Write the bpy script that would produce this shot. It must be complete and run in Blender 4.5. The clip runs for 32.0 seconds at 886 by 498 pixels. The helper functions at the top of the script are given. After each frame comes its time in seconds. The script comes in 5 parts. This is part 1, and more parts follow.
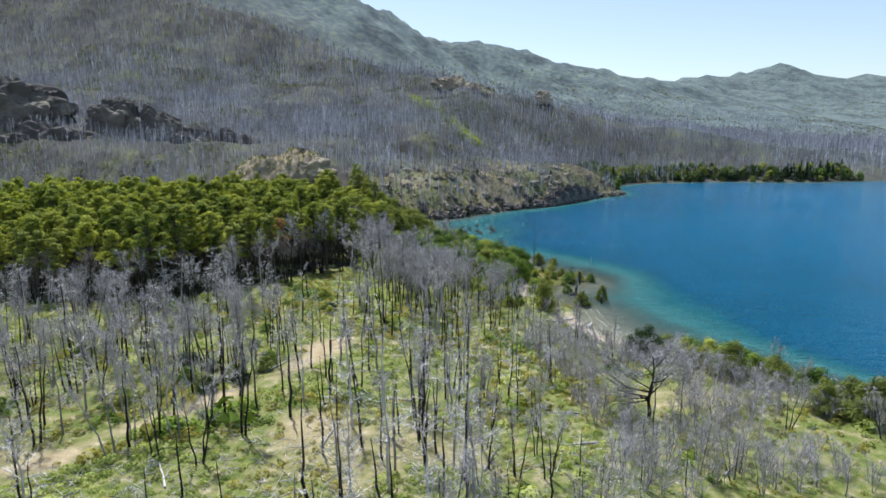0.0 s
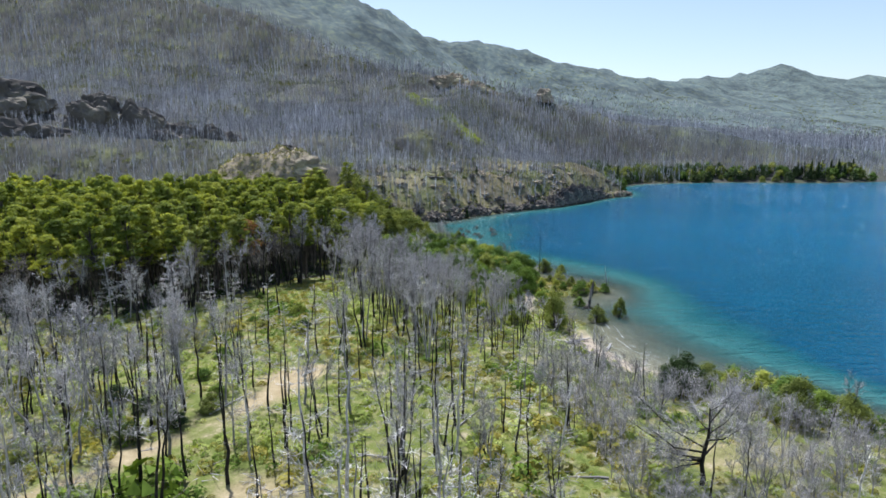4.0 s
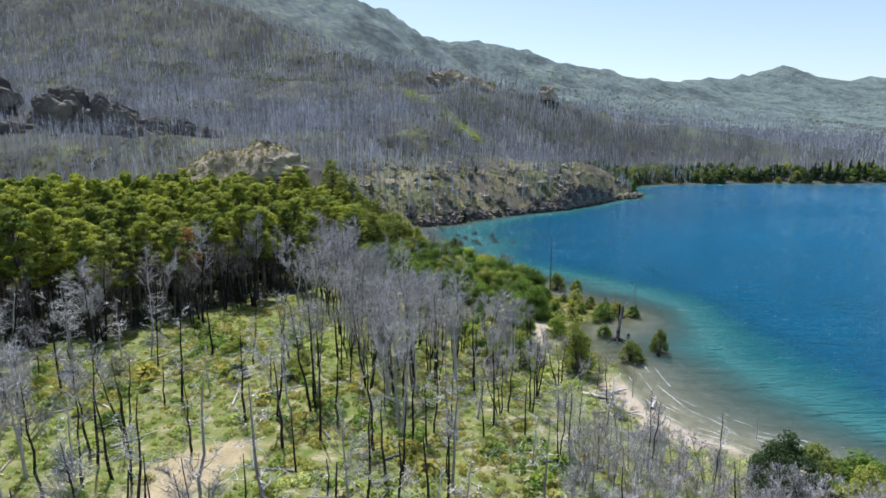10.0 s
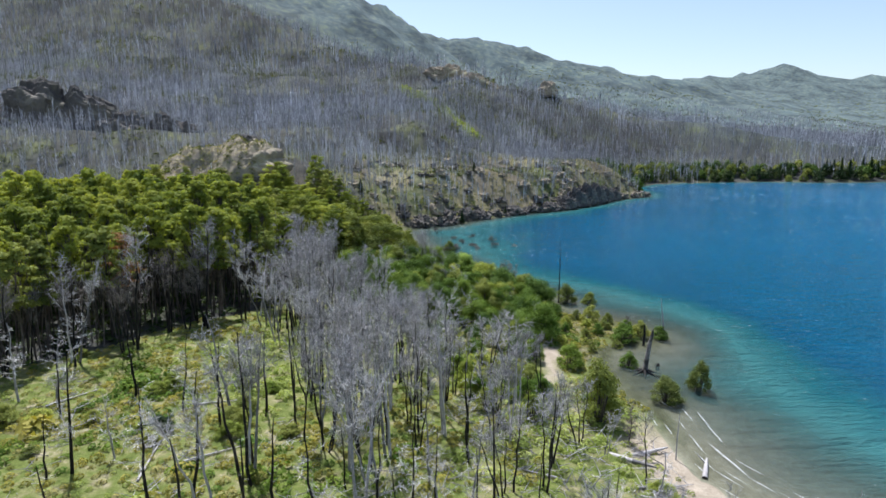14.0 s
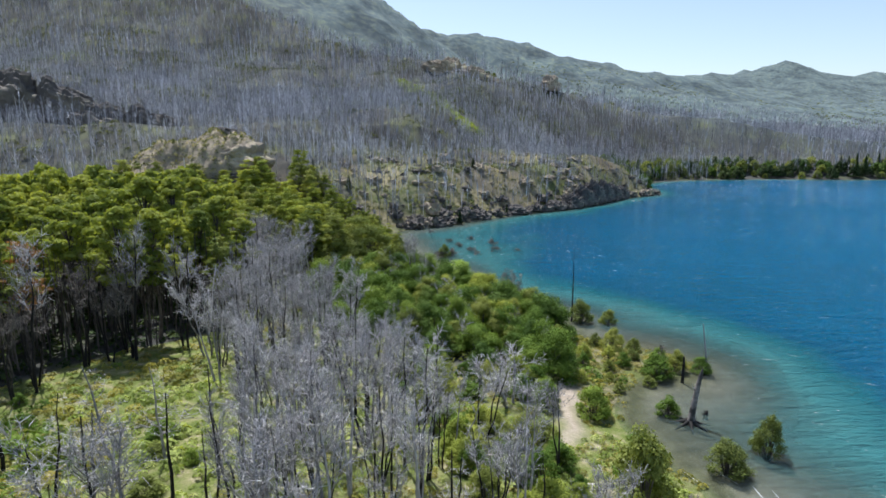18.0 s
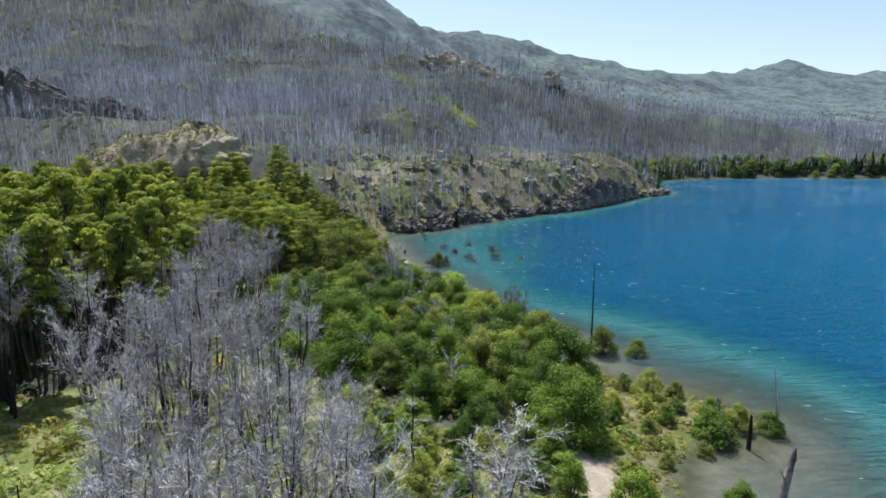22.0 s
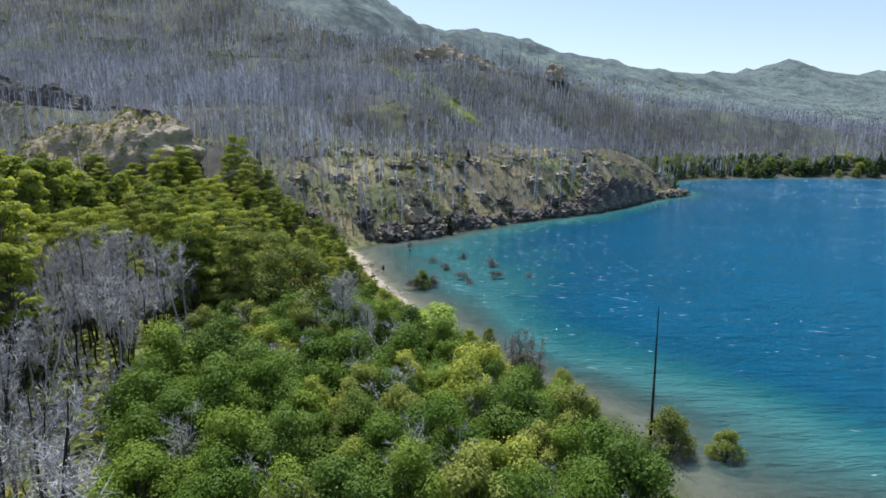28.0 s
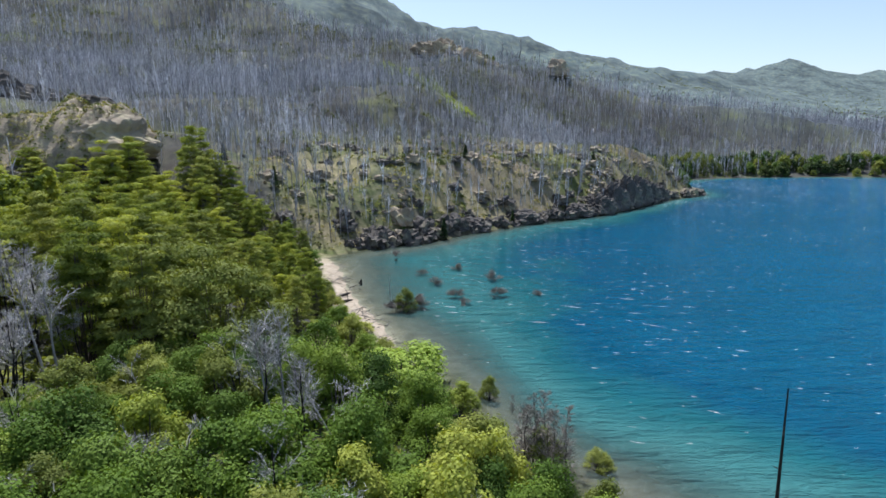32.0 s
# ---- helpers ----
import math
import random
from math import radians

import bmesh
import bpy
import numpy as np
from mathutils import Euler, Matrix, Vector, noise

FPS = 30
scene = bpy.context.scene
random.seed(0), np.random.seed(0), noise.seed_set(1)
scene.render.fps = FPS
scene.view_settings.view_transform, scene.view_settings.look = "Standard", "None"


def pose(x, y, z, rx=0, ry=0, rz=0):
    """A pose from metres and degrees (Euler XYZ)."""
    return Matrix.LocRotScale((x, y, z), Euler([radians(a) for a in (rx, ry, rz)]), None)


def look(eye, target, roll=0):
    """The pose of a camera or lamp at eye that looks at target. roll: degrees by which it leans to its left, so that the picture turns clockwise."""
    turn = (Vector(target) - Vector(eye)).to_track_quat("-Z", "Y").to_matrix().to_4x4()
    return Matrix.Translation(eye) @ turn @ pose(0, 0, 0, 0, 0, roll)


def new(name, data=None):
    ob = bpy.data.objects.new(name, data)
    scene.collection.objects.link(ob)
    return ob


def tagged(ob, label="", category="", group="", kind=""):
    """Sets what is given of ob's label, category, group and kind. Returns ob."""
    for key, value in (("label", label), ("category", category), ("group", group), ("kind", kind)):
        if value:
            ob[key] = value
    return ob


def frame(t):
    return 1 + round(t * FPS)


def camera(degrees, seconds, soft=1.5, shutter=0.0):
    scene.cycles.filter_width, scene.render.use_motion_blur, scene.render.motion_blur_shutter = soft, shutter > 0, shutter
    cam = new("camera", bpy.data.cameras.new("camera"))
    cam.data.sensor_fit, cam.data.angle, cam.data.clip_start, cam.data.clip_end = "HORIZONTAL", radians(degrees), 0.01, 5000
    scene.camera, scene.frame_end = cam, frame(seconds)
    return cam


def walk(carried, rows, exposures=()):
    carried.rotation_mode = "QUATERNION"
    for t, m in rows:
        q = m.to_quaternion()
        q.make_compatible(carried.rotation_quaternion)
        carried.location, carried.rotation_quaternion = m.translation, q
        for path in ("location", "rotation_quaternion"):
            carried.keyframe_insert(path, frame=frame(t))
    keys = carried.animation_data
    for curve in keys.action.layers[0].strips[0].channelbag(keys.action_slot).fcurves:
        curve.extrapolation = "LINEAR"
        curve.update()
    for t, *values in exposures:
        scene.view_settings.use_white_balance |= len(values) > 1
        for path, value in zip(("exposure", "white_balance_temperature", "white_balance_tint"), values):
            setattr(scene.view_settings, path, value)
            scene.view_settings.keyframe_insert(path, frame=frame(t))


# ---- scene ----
cam = camera(73.00, 32.0, soft=1.6)
PATH = [
    (0.0, pose(0.593, -0.038, 33.570, 79.610, 0.0, -0.054)),
    (1.0, pose(0.869, 4.158, 33.039, 79.548, 0.0, -0.077)),
    (2.0, pose(1.153, 8.342, 32.530, 79.589, 0.0, -0.076)),
    (3.0, pose(1.445, 12.514, 32.041, 79.682, 0.0, -0.085)),
    (6.0, pose(2.360, 24.989, 30.689, 79.781, 0.0, -0.059)),
    (7.0, pose(2.677, 29.138, 30.271, 79.758, 0.0, -0.069)),
    (8.0, pose(3.001, 33.287, 29.866, 79.826, 0.0, -0.079)),
    (9.0, pose(3.328, 37.437, 29.475, 79.902, 0.0, -0.067)),
    (10.0, pose(3.662, 41.587, 29.095, 79.961, 0.0, -0.046)),
    (11.0, pose(3.999, 45.744, 28.725, 79.914, 0.0, -0.074)),
    (12.0, pose(4.340, 49.906, 28.364, 79.893, 0.0, -0.094)),
    (13.0, pose(4.684, 54.076, 28.010, 79.870, 0.0, -0.106)),
    (14.0, pose(5.032, 58.256, 27.662, 79.855, 0.0, -0.121)),
    (17.0, pose(6.090, 70.874, 26.638, 79.699, 0.0, -0.088)),
    (18.0, pose(6.446, 75.112, 26.299, 79.642, 0.0, -0.085)),
    (19.0, pose(6.804, 79.368, 25.959, 79.605, 0.0, -0.109)),
    (20.0, pose(7.162, 83.647, 25.617, 79.594, 0.0, -0.128)),
    (21.0, pose(7.521, 87.948, 25.271, 79.581, 0.0, -0.104)),
    (22.0, pose(7.879, 92.272, 24.920, 79.576, 0.0, -0.082)),
    (23.0, pose(8.238, 96.624, 24.563, 79.576, 0.0, -0.110)),
    (24.0, pose(8.596, 101.004, 24.197, 79.561, 0.0, -0.114)),
    (25.0, pose(8.951, 105.415, 23.822, 79.635, 0.0, -0.119)),
    (28.0, pose(10.009, 118.843, 22.629, 79.644, 0.0, -0.137)),
    (29.0, pose(10.356, 123.392, 22.202, 79.639, 0.0, -0.157)),
    (30.0, pose(10.701, 127.981, 21.761, 79.647, 0.0, -0.173)),
    (31.0, pose(11.041, 132.610, 21.302, 79.643, 0.0, -0.161)),
    (32.0, pose(11.378, 137.283, 20.824, 79.667, 0.0, -0.209)),
]
walk(cam, PATH)

# ---- world, sun ----
SUN_AZ, SUN_EL = radians(-22), radians(63)   # azimuth from +Y towards +X
world = bpy.data.worlds.new("sky")
scene.world = world
world.use_nodes = True
_nt = world.node_tree
_nt.nodes.clear()
_out = _nt.nodes.new("ShaderNodeOutputWorld")
_bg = _nt.nodes.new("ShaderNodeBackground")
_sky = _nt.nodes.new("ShaderNodeTexSky")
_sky.sky_type = "NISHITA"
_sky.sun_disc = False
_sky.sun_elevation = SUN_EL
_sky.sun_rotation = SUN_AZ
_sky.altitude = 800
_sky.air_density = 1.0
_sky.dust_density = 2.2
_sky.ozone_density = 1.0
_bg.inputs["Strength"].default_value = 0.145
_nt.links.new(_sky.outputs[0], _bg.inputs[0])
_nt.links.new(_bg.outputs[0], _out.inputs[0])
sun = new("sun", bpy.data.lights.new("sun", "SUN"))
sun.data.energy = 5.0
sun.data.angle = radians(0.6)
sun.data.color = (0.985, 0.985, 1.0)
_d = Vector((math.sin(SUN_AZ) * math.cos(SUN_EL), math.cos(SUN_AZ) * math.cos(SUN_EL), math.sin(SUN_EL)))
sun.matrix_world = look(_d * 300, (0, 0, 0))
scene.view_settings.exposure = 0.28


# ---- materials ----
def material(name):
    m = bpy.data.materials.new(name)
    m.use_nodes = True
    return m, m.node_tree, m.node_tree.nodes["Principled BSDF"]


def noise_tex(nt, scale, detail=4, rough=0.6, coord="Object"):
    c = nt.nodes.new("ShaderNodeTexCoord")
    n = nt.nodes.new("ShaderNodeTexNoise")
    n.inputs["Scale"].default_value = scale
    n.inputs["Detail"].default_value = detail
    n.inputs["Roughness"].default_value = rough
    nt.links.new(c.outputs[coord], n.inputs["Vector"])
    return n


def ramp(nt, src, stops):
    r = nt.nodes.new("ShaderNodeValToRGB")
    el = r.color_ramp.elements
    while len(el) < len(stops):
        el.new(0.5)
    for e, (p, c) in zip(el, stops):
        e.position, e.color = p, (*c, 1) if len(c) == 3 else c
    nt.links.new(src, r.inputs[0])
    return r


def mix(nt, fac, a, b, mode="MIX"):
    n = nt.nodes.new("ShaderNodeMix")
    n.data_type, n.blend_type = "RGBA", mode
    for sock, v in ((n.inputs[0], fac), (n.inputs[6], a), (n.inputs[7], b)):
        if isinstance(v, (int, float)):
            sock.default_value = v
        elif isinstance(v, tuple):
            sock.default_value = (*v, 1)
        else:
            nt.links.new(v, sock)
    return n.outputs[2]


def bump(nt, src, bsdf, strength, dist=0.1):
    b = nt.nodes.new("ShaderNodeBump")
    b.inputs["Strength"].default_value = strength
    b.inputs["Distance"].default_value = dist
    nt.links.new(src, b.inputs["Height"])
    nt.links.new(b.outputs[0], bsdf.inputs["Normal"])


def attribute(nt, name):
    a = nt.nodes.new("ShaderNodeAttribute")
    a.attribute_name = name
    return a


def math_node(nt, op, a, b=None, clamp=False):
    n = nt.nodes.new("ShaderNodeMath")
    n.operation = op
    n.use_clamp = clamp
    for sock, v in zip(n.inputs, (a, b)):
        if v is None:
            continue
        if isinstance(v, (int, float)):
            sock.default_value = v
        else:
            nt.links.new(v, sock)
    return n.outputs[0]


def wood_mat(name, light, dark, amount, slow=False):
    """Dead wood: silvery grey with char patches; amount moves the balance to the dark."""
    m, nt, b = material(name)
    n1 = noise_tex(nt, 0.9, 3)
    n2 = noise_tex(nt, 7.0, 4)
    r1 = ramp(nt, n1.outputs[0], [(amount - 0.1, dark), (amount + 0.1, light)])
    info = nt.nodes.new("ShaderNodeObjectInfo")
    g = nt.nodes.new("ShaderNodeNewGeometry")
    own = math_node(nt, "ADD", info.outputs["Random"], attribute(nt, "tint").outputs["Fac"])
    rr = math_node(nt, "FRACT", math_node(nt, "ADD", own, math_node(nt, "MULTIPLY", g.outputs["Random Per Island"], 0.5)))
    v = ramp(nt, rr, [(0, (0.24, 0.24, 0.26)), (1, (1.38, 1.36, 1.36))] if slow else [(0, (0.36, 0.36, 0.38)), (1, (1.34, 1.32, 1.31))])
    c = mix(nt, 1.0, r1.outputs[0], v.outputs[0], "MULTIPLY")
    c2 = mix(nt, 0.35, c, ramp(nt, n2.outputs[0], [(0.3, (0.35, 0.35, 0.35)), (0.7, (1.3, 1.3, 1.3))]).outputs[0], "MULTIPLY")
    if slow:
        p = noise_tex(nt, 0.022, 5, 0.7)
        c2 = mix(nt, 1.0, c2, ramp(nt, p.outputs[0], [(0.40, (0.80, 0.79, 0.80)), (0.50, (1.1, 1.09, 1.08)), (0.60, (1.45, 1.45, 1.46))]).outputs[0], "MULTIPLY")
    nt.links.new(c2, b.inputs["Base Color"])
    b.inputs["Roughness"].default_value = 0.75
    b.inputs["Specular IOR Level"].default_value = 0.3
    return m


def leaf_mat(name, dark, mid, light, trans=0.35, gloss=0.65):
    m, nt, b = material(name)
    info = nt.nodes.new("ShaderNodeObjectInfo")
    g = nt.nodes.new("ShaderNodeNewGeometry")
    n = noise_tex(nt, 0.55, 2)
    own = math_node(nt, "FRACT", math_node(nt, "ADD", info.outputs["Random"], attribute(nt, "tint").outputs["Fac"]))
    s = math_node(nt, "MULTIPLY", own, 0.60)
    s = math_node(nt, "ADD", s, math_node(nt, "MULTIPLY", g.outputs["Random Per Island"], 0.20))
    s = math_node(nt, "ADD", s, math_node(nt, "MULTIPLY", n.outputs[0], 0.30))
    c = ramp(nt, s, [(0.12, dark), (0.55, mid), (0.98, light)])
    nt.links.new(c.outputs[0], b.inputs["Base Color"])
    b.inputs["Roughness"].default_value = gloss
    b.inputs["Specular IOR Level"].default_value = 0.12
    t = nt.nodes.new("ShaderNodeBsdfTranslucent")
    tc = mix(nt, 1.0, c.outputs[0], (1.5, 1.45, 0.6), "MULTIPLY")
    nt.links.new(tc, t.inputs[0])
    mx = nt.nodes.new("ShaderNodeMixShader")
    mx.inputs[0].default_value = trans * 0.75
    nt.links.new(b.outputs[0], mx.inputs[1])
    nt.links.new(t.outputs[0], mx.inputs[2])
    nt.links.new(mx.outputs[0], nt.nodes["Material Output"].inputs[0])
    return m


def rock_mat(name, light, dark, lichen):
    m, nt, b = material(name)
    n1 = noise_tex(nt, 0.12, 6, 0.65)
    n2 = noise_tex(nt, 1.1, 6, 0.7)
    c = ramp(nt, n1.outputs[0], [(0.3, dark), (0.62, light)])
    c2 = mix(nt, ramp(nt, n2.outputs[0], [(0.5, (0, 0, 0)), (0.68, (1, 1, 1))]).outputs[0], c.outputs[0], lichen)
    c3 = mix(nt, 0.6, c2, ramp(nt, n2.outputs[0], [(0.25, (0.4, 0.4, 0.4)), (0.7, (1.2, 1.2, 1.2))]).outputs[0], "MULTIPLY")
    nt.links.new(c3, b.inputs["Base Color"])
    b.inputs["Roughness"].default_value = 0.9
    b.inputs["Specular IOR Level"].default_value = 0.2
    bump(nt, n2.outputs[0], b, 0.9, 0.6)
    return m


GREY_WOOD = wood_mat("weathered_grey_wood", (0.46, 0.44, 0.44), (0.20, 0.18, 0.18), 0.36)
TWIG = wood_mat("bleached_twigs", (0.52, 0.51, 0.51), (0.24, 0.23, 0.23), 0.42)
HILL_WOOD = wood_mat("hillside_dead_wood", (0.56, 0.565, 0.60), (0.25, 0.25, 0.265), 0.42, True)
SILVER = wood_mat("bleached_silver_twigs", (0.80, 0.78, 0.77), (0.55, 0.53, 0.53), 0.36)
BROWN_TWIG = wood_mat("brown_grey_twigs", (0.34, 0.30, 0.27), (0.15, 0.13, 0.11), 0.45)
DARK_WOOD = wood_mat("dark_weathered_wood", (0.34, 0.31, 0.29), (0.06, 0.055, 0.05), 0.5)
CHAR = wood_mat("charred_bark", (0.13, 0.115, 0.105), (0.020, 0.018, 0.017), 0.64)
BARK = wood_mat("living_bark", (0.16, 0.135, 0.115), (0.06, 0.05, 0.042), 0.45)
LEAF_FOREST = leaf_mat("forest_leaves", (0.10, 0.145, 0.034), (0.23, 0.275, 0.055), (0.40, 0.42, 0.085), 0.55)
LEAF_SHRUB = leaf_mat("shrub_leaves", (0.054, 0.110, 0.016), (0.118, 0.192, 0.028), (0.225, 0.30, 0.046), 0.24)
LEAF_DEEP = leaf_mat("deep_green_leaves", (0.036, 0.078, 0.014), (0.082, 0.145, 0.025), (0.16, 0.235, 0.040), 0.22)
LEAF_OLIVE = leaf_mat("olive_leaves", (0.10, 0.13, 0.036), (0.20, 0.235, 0.054), (0.33, 0.345, 0.08), 0.34)
LEAF_YELLOW = leaf_mat("yellow_green_leaves", (0.16, 0.21, 0.035), (0.28, 0.33, 0.06), (0.42, 0.435, 0.10), 0.34)
LEAF_WILLOW = leaf_mat("willow_leaves", (0.15, 0.24, 0.04), (0.25, 0.36, 0.06), (0.34, 0.43, 0.10), 0.4)
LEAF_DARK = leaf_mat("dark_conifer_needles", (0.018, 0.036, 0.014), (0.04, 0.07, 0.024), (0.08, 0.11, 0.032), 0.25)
LEAF_RUST = leaf_mat("scorched_rust_leaves", (0.13, 0.06, 0.025), (0.21, 0.10, 0.04), (0.30, 0.16, 0.07))
HERB = leaf_mat("low_herbs", (0.115, 0.165, 0.034), (0.30, 0.37, 0.095), (0.54, 0.57, 0.23), 0.42)
HERB_OLIVE = leaf_mat("olive_herbs", (0.11, 0.12, 0.027), (0.26, 0.25, 0.052), (0.46, 0.40, 0.105), 0.4)
STRAW = leaf_mat("dry_grass", (0.24, 0.22, 0.07), (0.36, 0.33, 0.12), (0.48, 0.43, 0.20), 0.3)
HILL_GREEN = leaf_mat("hillside_scrub", (0.05, 0.065, 0.022), (0.11, 0.13, 0.04), (0.24, 0.25, 0.06), 0.25)
ROCK_DARK = rock_mat("dark_basalt", (0.16, 0.145, 0.135), (0.045, 0.042, 0.042), (0.22, 0.20, 0.15))
ROCK_TAN = rock_mat("tan_weathered_rock", (0.47, 0.39, 0.29), (0.17, 0.145, 0.12), (0.36, 0.34, 0.20))

# ground: cover holds sand (r), bare trail (g), hillside and shade-dark wooded floor (b)
GROUND, _nt, _b = material("ground_cover")
_a = attribute(_nt, "cover")
_sep = _nt.nodes.new("ShaderNodeSeparateColor")
_nt.links.new(_a.outputs["Color"], _sep.inputs[0])
_n1, _n2, _n3 = noise_tex(_nt, 0.07, 5), noise_tex(_nt, 0.55, 5, 0.65), noise_tex(_nt, 5.0, 4, 0.7)
_grass = ramp(_nt, _n2.outputs[0], [(0.30, (0.085, 0.115, 0.03)), (0.46, (0.15, 0.185, 0.05)), (0.60, (0.25, 0.24, 0.115)), (0.70, (0.42, 0.37, 0.25))])
_hill = ramp(_nt, _n1.outputs[0], [(0.36, (0.036, 0.038, 0.046)), (0.48, (0.062, 0.066, 0.070)), (0.57, (0.085, 0.098, 0.068)), (0.68, (0.17, 0.19, 0.08))])
_hill2 = mix(_nt, 0.45, _hill.outputs[0], ramp(_nt, _n2.outputs[0], [(0.3, (0.035, 0.035, 0.036)), (0.7, (0.15, 0.145, 0.10))]).outputs[0])
_n0 = noise_tex(_nt, 0.011, 7, 0.72)
# far ground: distance haze put into the colour as a paler blue-grey
_ridge_haze = ramp(_nt, _n1.outputs[0], [(0.38, (0.085, 0.118, 0.125)), (0.52, (0.12, 0.155, 0.155)), (0.66, (0.17, 0.205, 0.16))])
_hill2 = mix(_nt, attribute(_nt, "ridge").outputs["Fac"], _hill2, _ridge_haze.outputs[0])
_hill2 = mix(_nt, 0.75, _hill2, ramp(_nt, _n0.outputs[0], [(0.40, (0.48, 0.50, 0.56)), (0.50, (1.0, 1.0, 1.02)), (0.62, (1.3, 1.32, 1.26))]).outputs[0], "MULTIPLY")
_soil = ramp(_nt, _n2.outputs[0], [(0.3, (0.36, 0.27, 0.17)), (0.7, (0.52, 0.42, 0.29))])
_sand = ramp(_nt, _n2.outputs[0], [(0.3, (0.34, 0.285, 0.22)), (0.7, (0.50, 0.425, 0.34))])
_c = mix(_nt, _sep.outputs[2], _grass.outputs[0], _hill2)
_c = mix(_nt, _sep.outputs[1], _c, _soil.outputs[0])
_c = mix(_nt, _sep.outputs[0], _c, _sand.outputs[0])
_wet = ramp(_nt, _n2.outputs[0], [(0.3, (0.085, 0.078, 0.045)), (0.7, (0.19, 0.165, 0.105))])
_c = mix(_nt, _a.outputs["Alpha"], _c, _wet.outputs[0])
_c = mix(_nt, 0.5, _c, ramp(_nt, _n3.outputs[0], [(0.3, (0.55, 0.55, 0.55)), (0.7, (1.35, 1.35, 1.35))]).outputs[0], "MULTIPLY")
_nt.links.new(_c, _b.inputs["Base Color"])
_b.inputs["Roughness"].default_value = 0.95
_b.inputs["Specular IOR Level"].default_value = 0.1
bump(_nt, _n3.outputs[0], _b, 0.6, 0.25)

# lake: coloured by depth, lighter far out, thin and clear at the edge
WATER, _nt, _b = material("lake_water")
_a = attribute(_nt, "depth")
_w0 = noise_tex(_nt, 0.045, 4, 0.6)
_dd = math_node(_nt, "ADD", _a.outputs["Fac"], math_node(_nt, "MULTIPLY", math_node(_nt, "SUBTRACT", _w0.outputs[0], 0.5), 0.35))
_col = ramp(_nt, _dd, [(0.0, (0.12, 0.112, 0.082)), (0.10, (0.122, 0.165, 0.15)), (0.22, (0.080, 0.165, 0.158)), (0.36, (0.060, 0.235, 0.242)), (0.47, (0.017, 0.165, 0.20)), (0.58, (0.001, 0.112, 0.215)), (1.0, (0.0005, 0.170, 0.335))])
_nt.links.new(_col.outputs[0], _b.inputs["Base Color"])
_b.inputs["Roughness"].default_value = 0.10
_b.inputs["Specular IOR Level"].default_value = 0.26
_b.inputs["IOR"].default_value = 1.33
_tc = _nt.nodes.new("ShaderNodeTexCoord")
_map = _nt.nodes.new("ShaderNodeMapping")
_map.inputs["Rotation"].default_value = (0, 0, radians(-24))
_map.inputs["Scale"].default_value = (0.45, 1.6, 1)
_nt.links.new(_tc.outputs["Object"], _map.inputs[0])
_wn = _nt.nodes.new("ShaderNodeTexNoise")
_wn.inputs["Scale"].default_value = 1.15
_wn.inputs["Detail"].default_value = 5
_wn.inputs["Roughness"].default_value = 0.62
_nt.links.new(_map.outputs[0], _wn.inputs["Vector"])
_wn2 = _nt.nodes.new("ShaderNodeTexNoise")
_wn2.inputs["Scale"].default_value = 0.34
_wn2.inputs["Detail"].default_value = 3
_nt.links.new(_map.outputs[0], _wn2.inputs["Vector"])
_wh = math_node(_nt, "ADD", math_node(_nt, "MULTIPLY", _wn2.outputs[0], 1.8), _wn.outputs[0])
bump(_nt, _wh, _b, 1.0, 1.5)
_tr = _nt.nodes.new("ShaderNodeBsdfTransparent")
_tr.inputs[0].default_value = (0.86, 0.93, 0.90, 1)
_al = ramp(_nt, _a.outputs["Fac"], [(0.0, (0.08, 0.08, 0.08)), (0.12, (0.48, 0.48, 0.48)), (0.35, (1, 1, 1))])
_mx = _nt.nodes.new("ShaderNodeMixShader")
_nt.links.new(_al.outputs[0], _mx.inputs[0])
_nt.links.new(_tr.outputs[0], _mx.inputs[1])
_nt.links.new(_b.outputs[0], _mx.inputs[2])
_nt.links.new(_mx.outputs[0], _nt.nodes["Material Output"].inputs[0])

# white for breakers and crests, and for sun glints painted on the lake
FOAM_GLINT, _nt, _b = material("white_foam_glint")
_b.inputs["Base Color"].default_value = (0.82, 0.84, 0.85, 1)
_b.inputs["Roughness"].default_value = 0.6


# ---- mesh helpers ----
def fast_mesh(name, verts, faces, mats):
    """A mesh from corners (a fourth column is a tint from 0 to 1) and faces of one size."""
    verts, faces = np.asarray(verts, np.float32), np.asarray(faces, np.int32)
    shade = verts[:, 3].copy() if verts.shape[1] == 4 else None
    verts = np.ascontiguousarray(verts[:, :3])
    k = faces.shape[1]
    me = bpy.data.meshes.new(name)
    me.vertices.add(len(verts))
    me.vertices.foreach_set("co", verts.ravel())
    me.loops.add(faces.size)
    me.loops.foreach_set("vertex_index", faces.ravel())
    me.polygons.add(len(faces))
    me.polygons.foreach_set("loop_start", np.arange(0, faces.size, k, dtype=np.int32))
    me.polygons.foreach_set("loop_total", np.full(len(faces), k, np.int32))
    me.update(calc_edges=True)
    if shade is not None:
        me.attributes.new("tint", "FLOAT", "POINT").data.foreach_set("value", shade)
    for m in mats if isinstance(mats, (list, tuple)) else [mats]:
        me.materials.append(m)
    return me


def smooth(me):
    me.polygons.foreach_set("use_smooth", np.ones(len(me.polygons), bool))
    return me


def unit(v):
    return v / np.maximum(np.linalg.norm(v, axis=-1, keepdims=True), 1e-9)


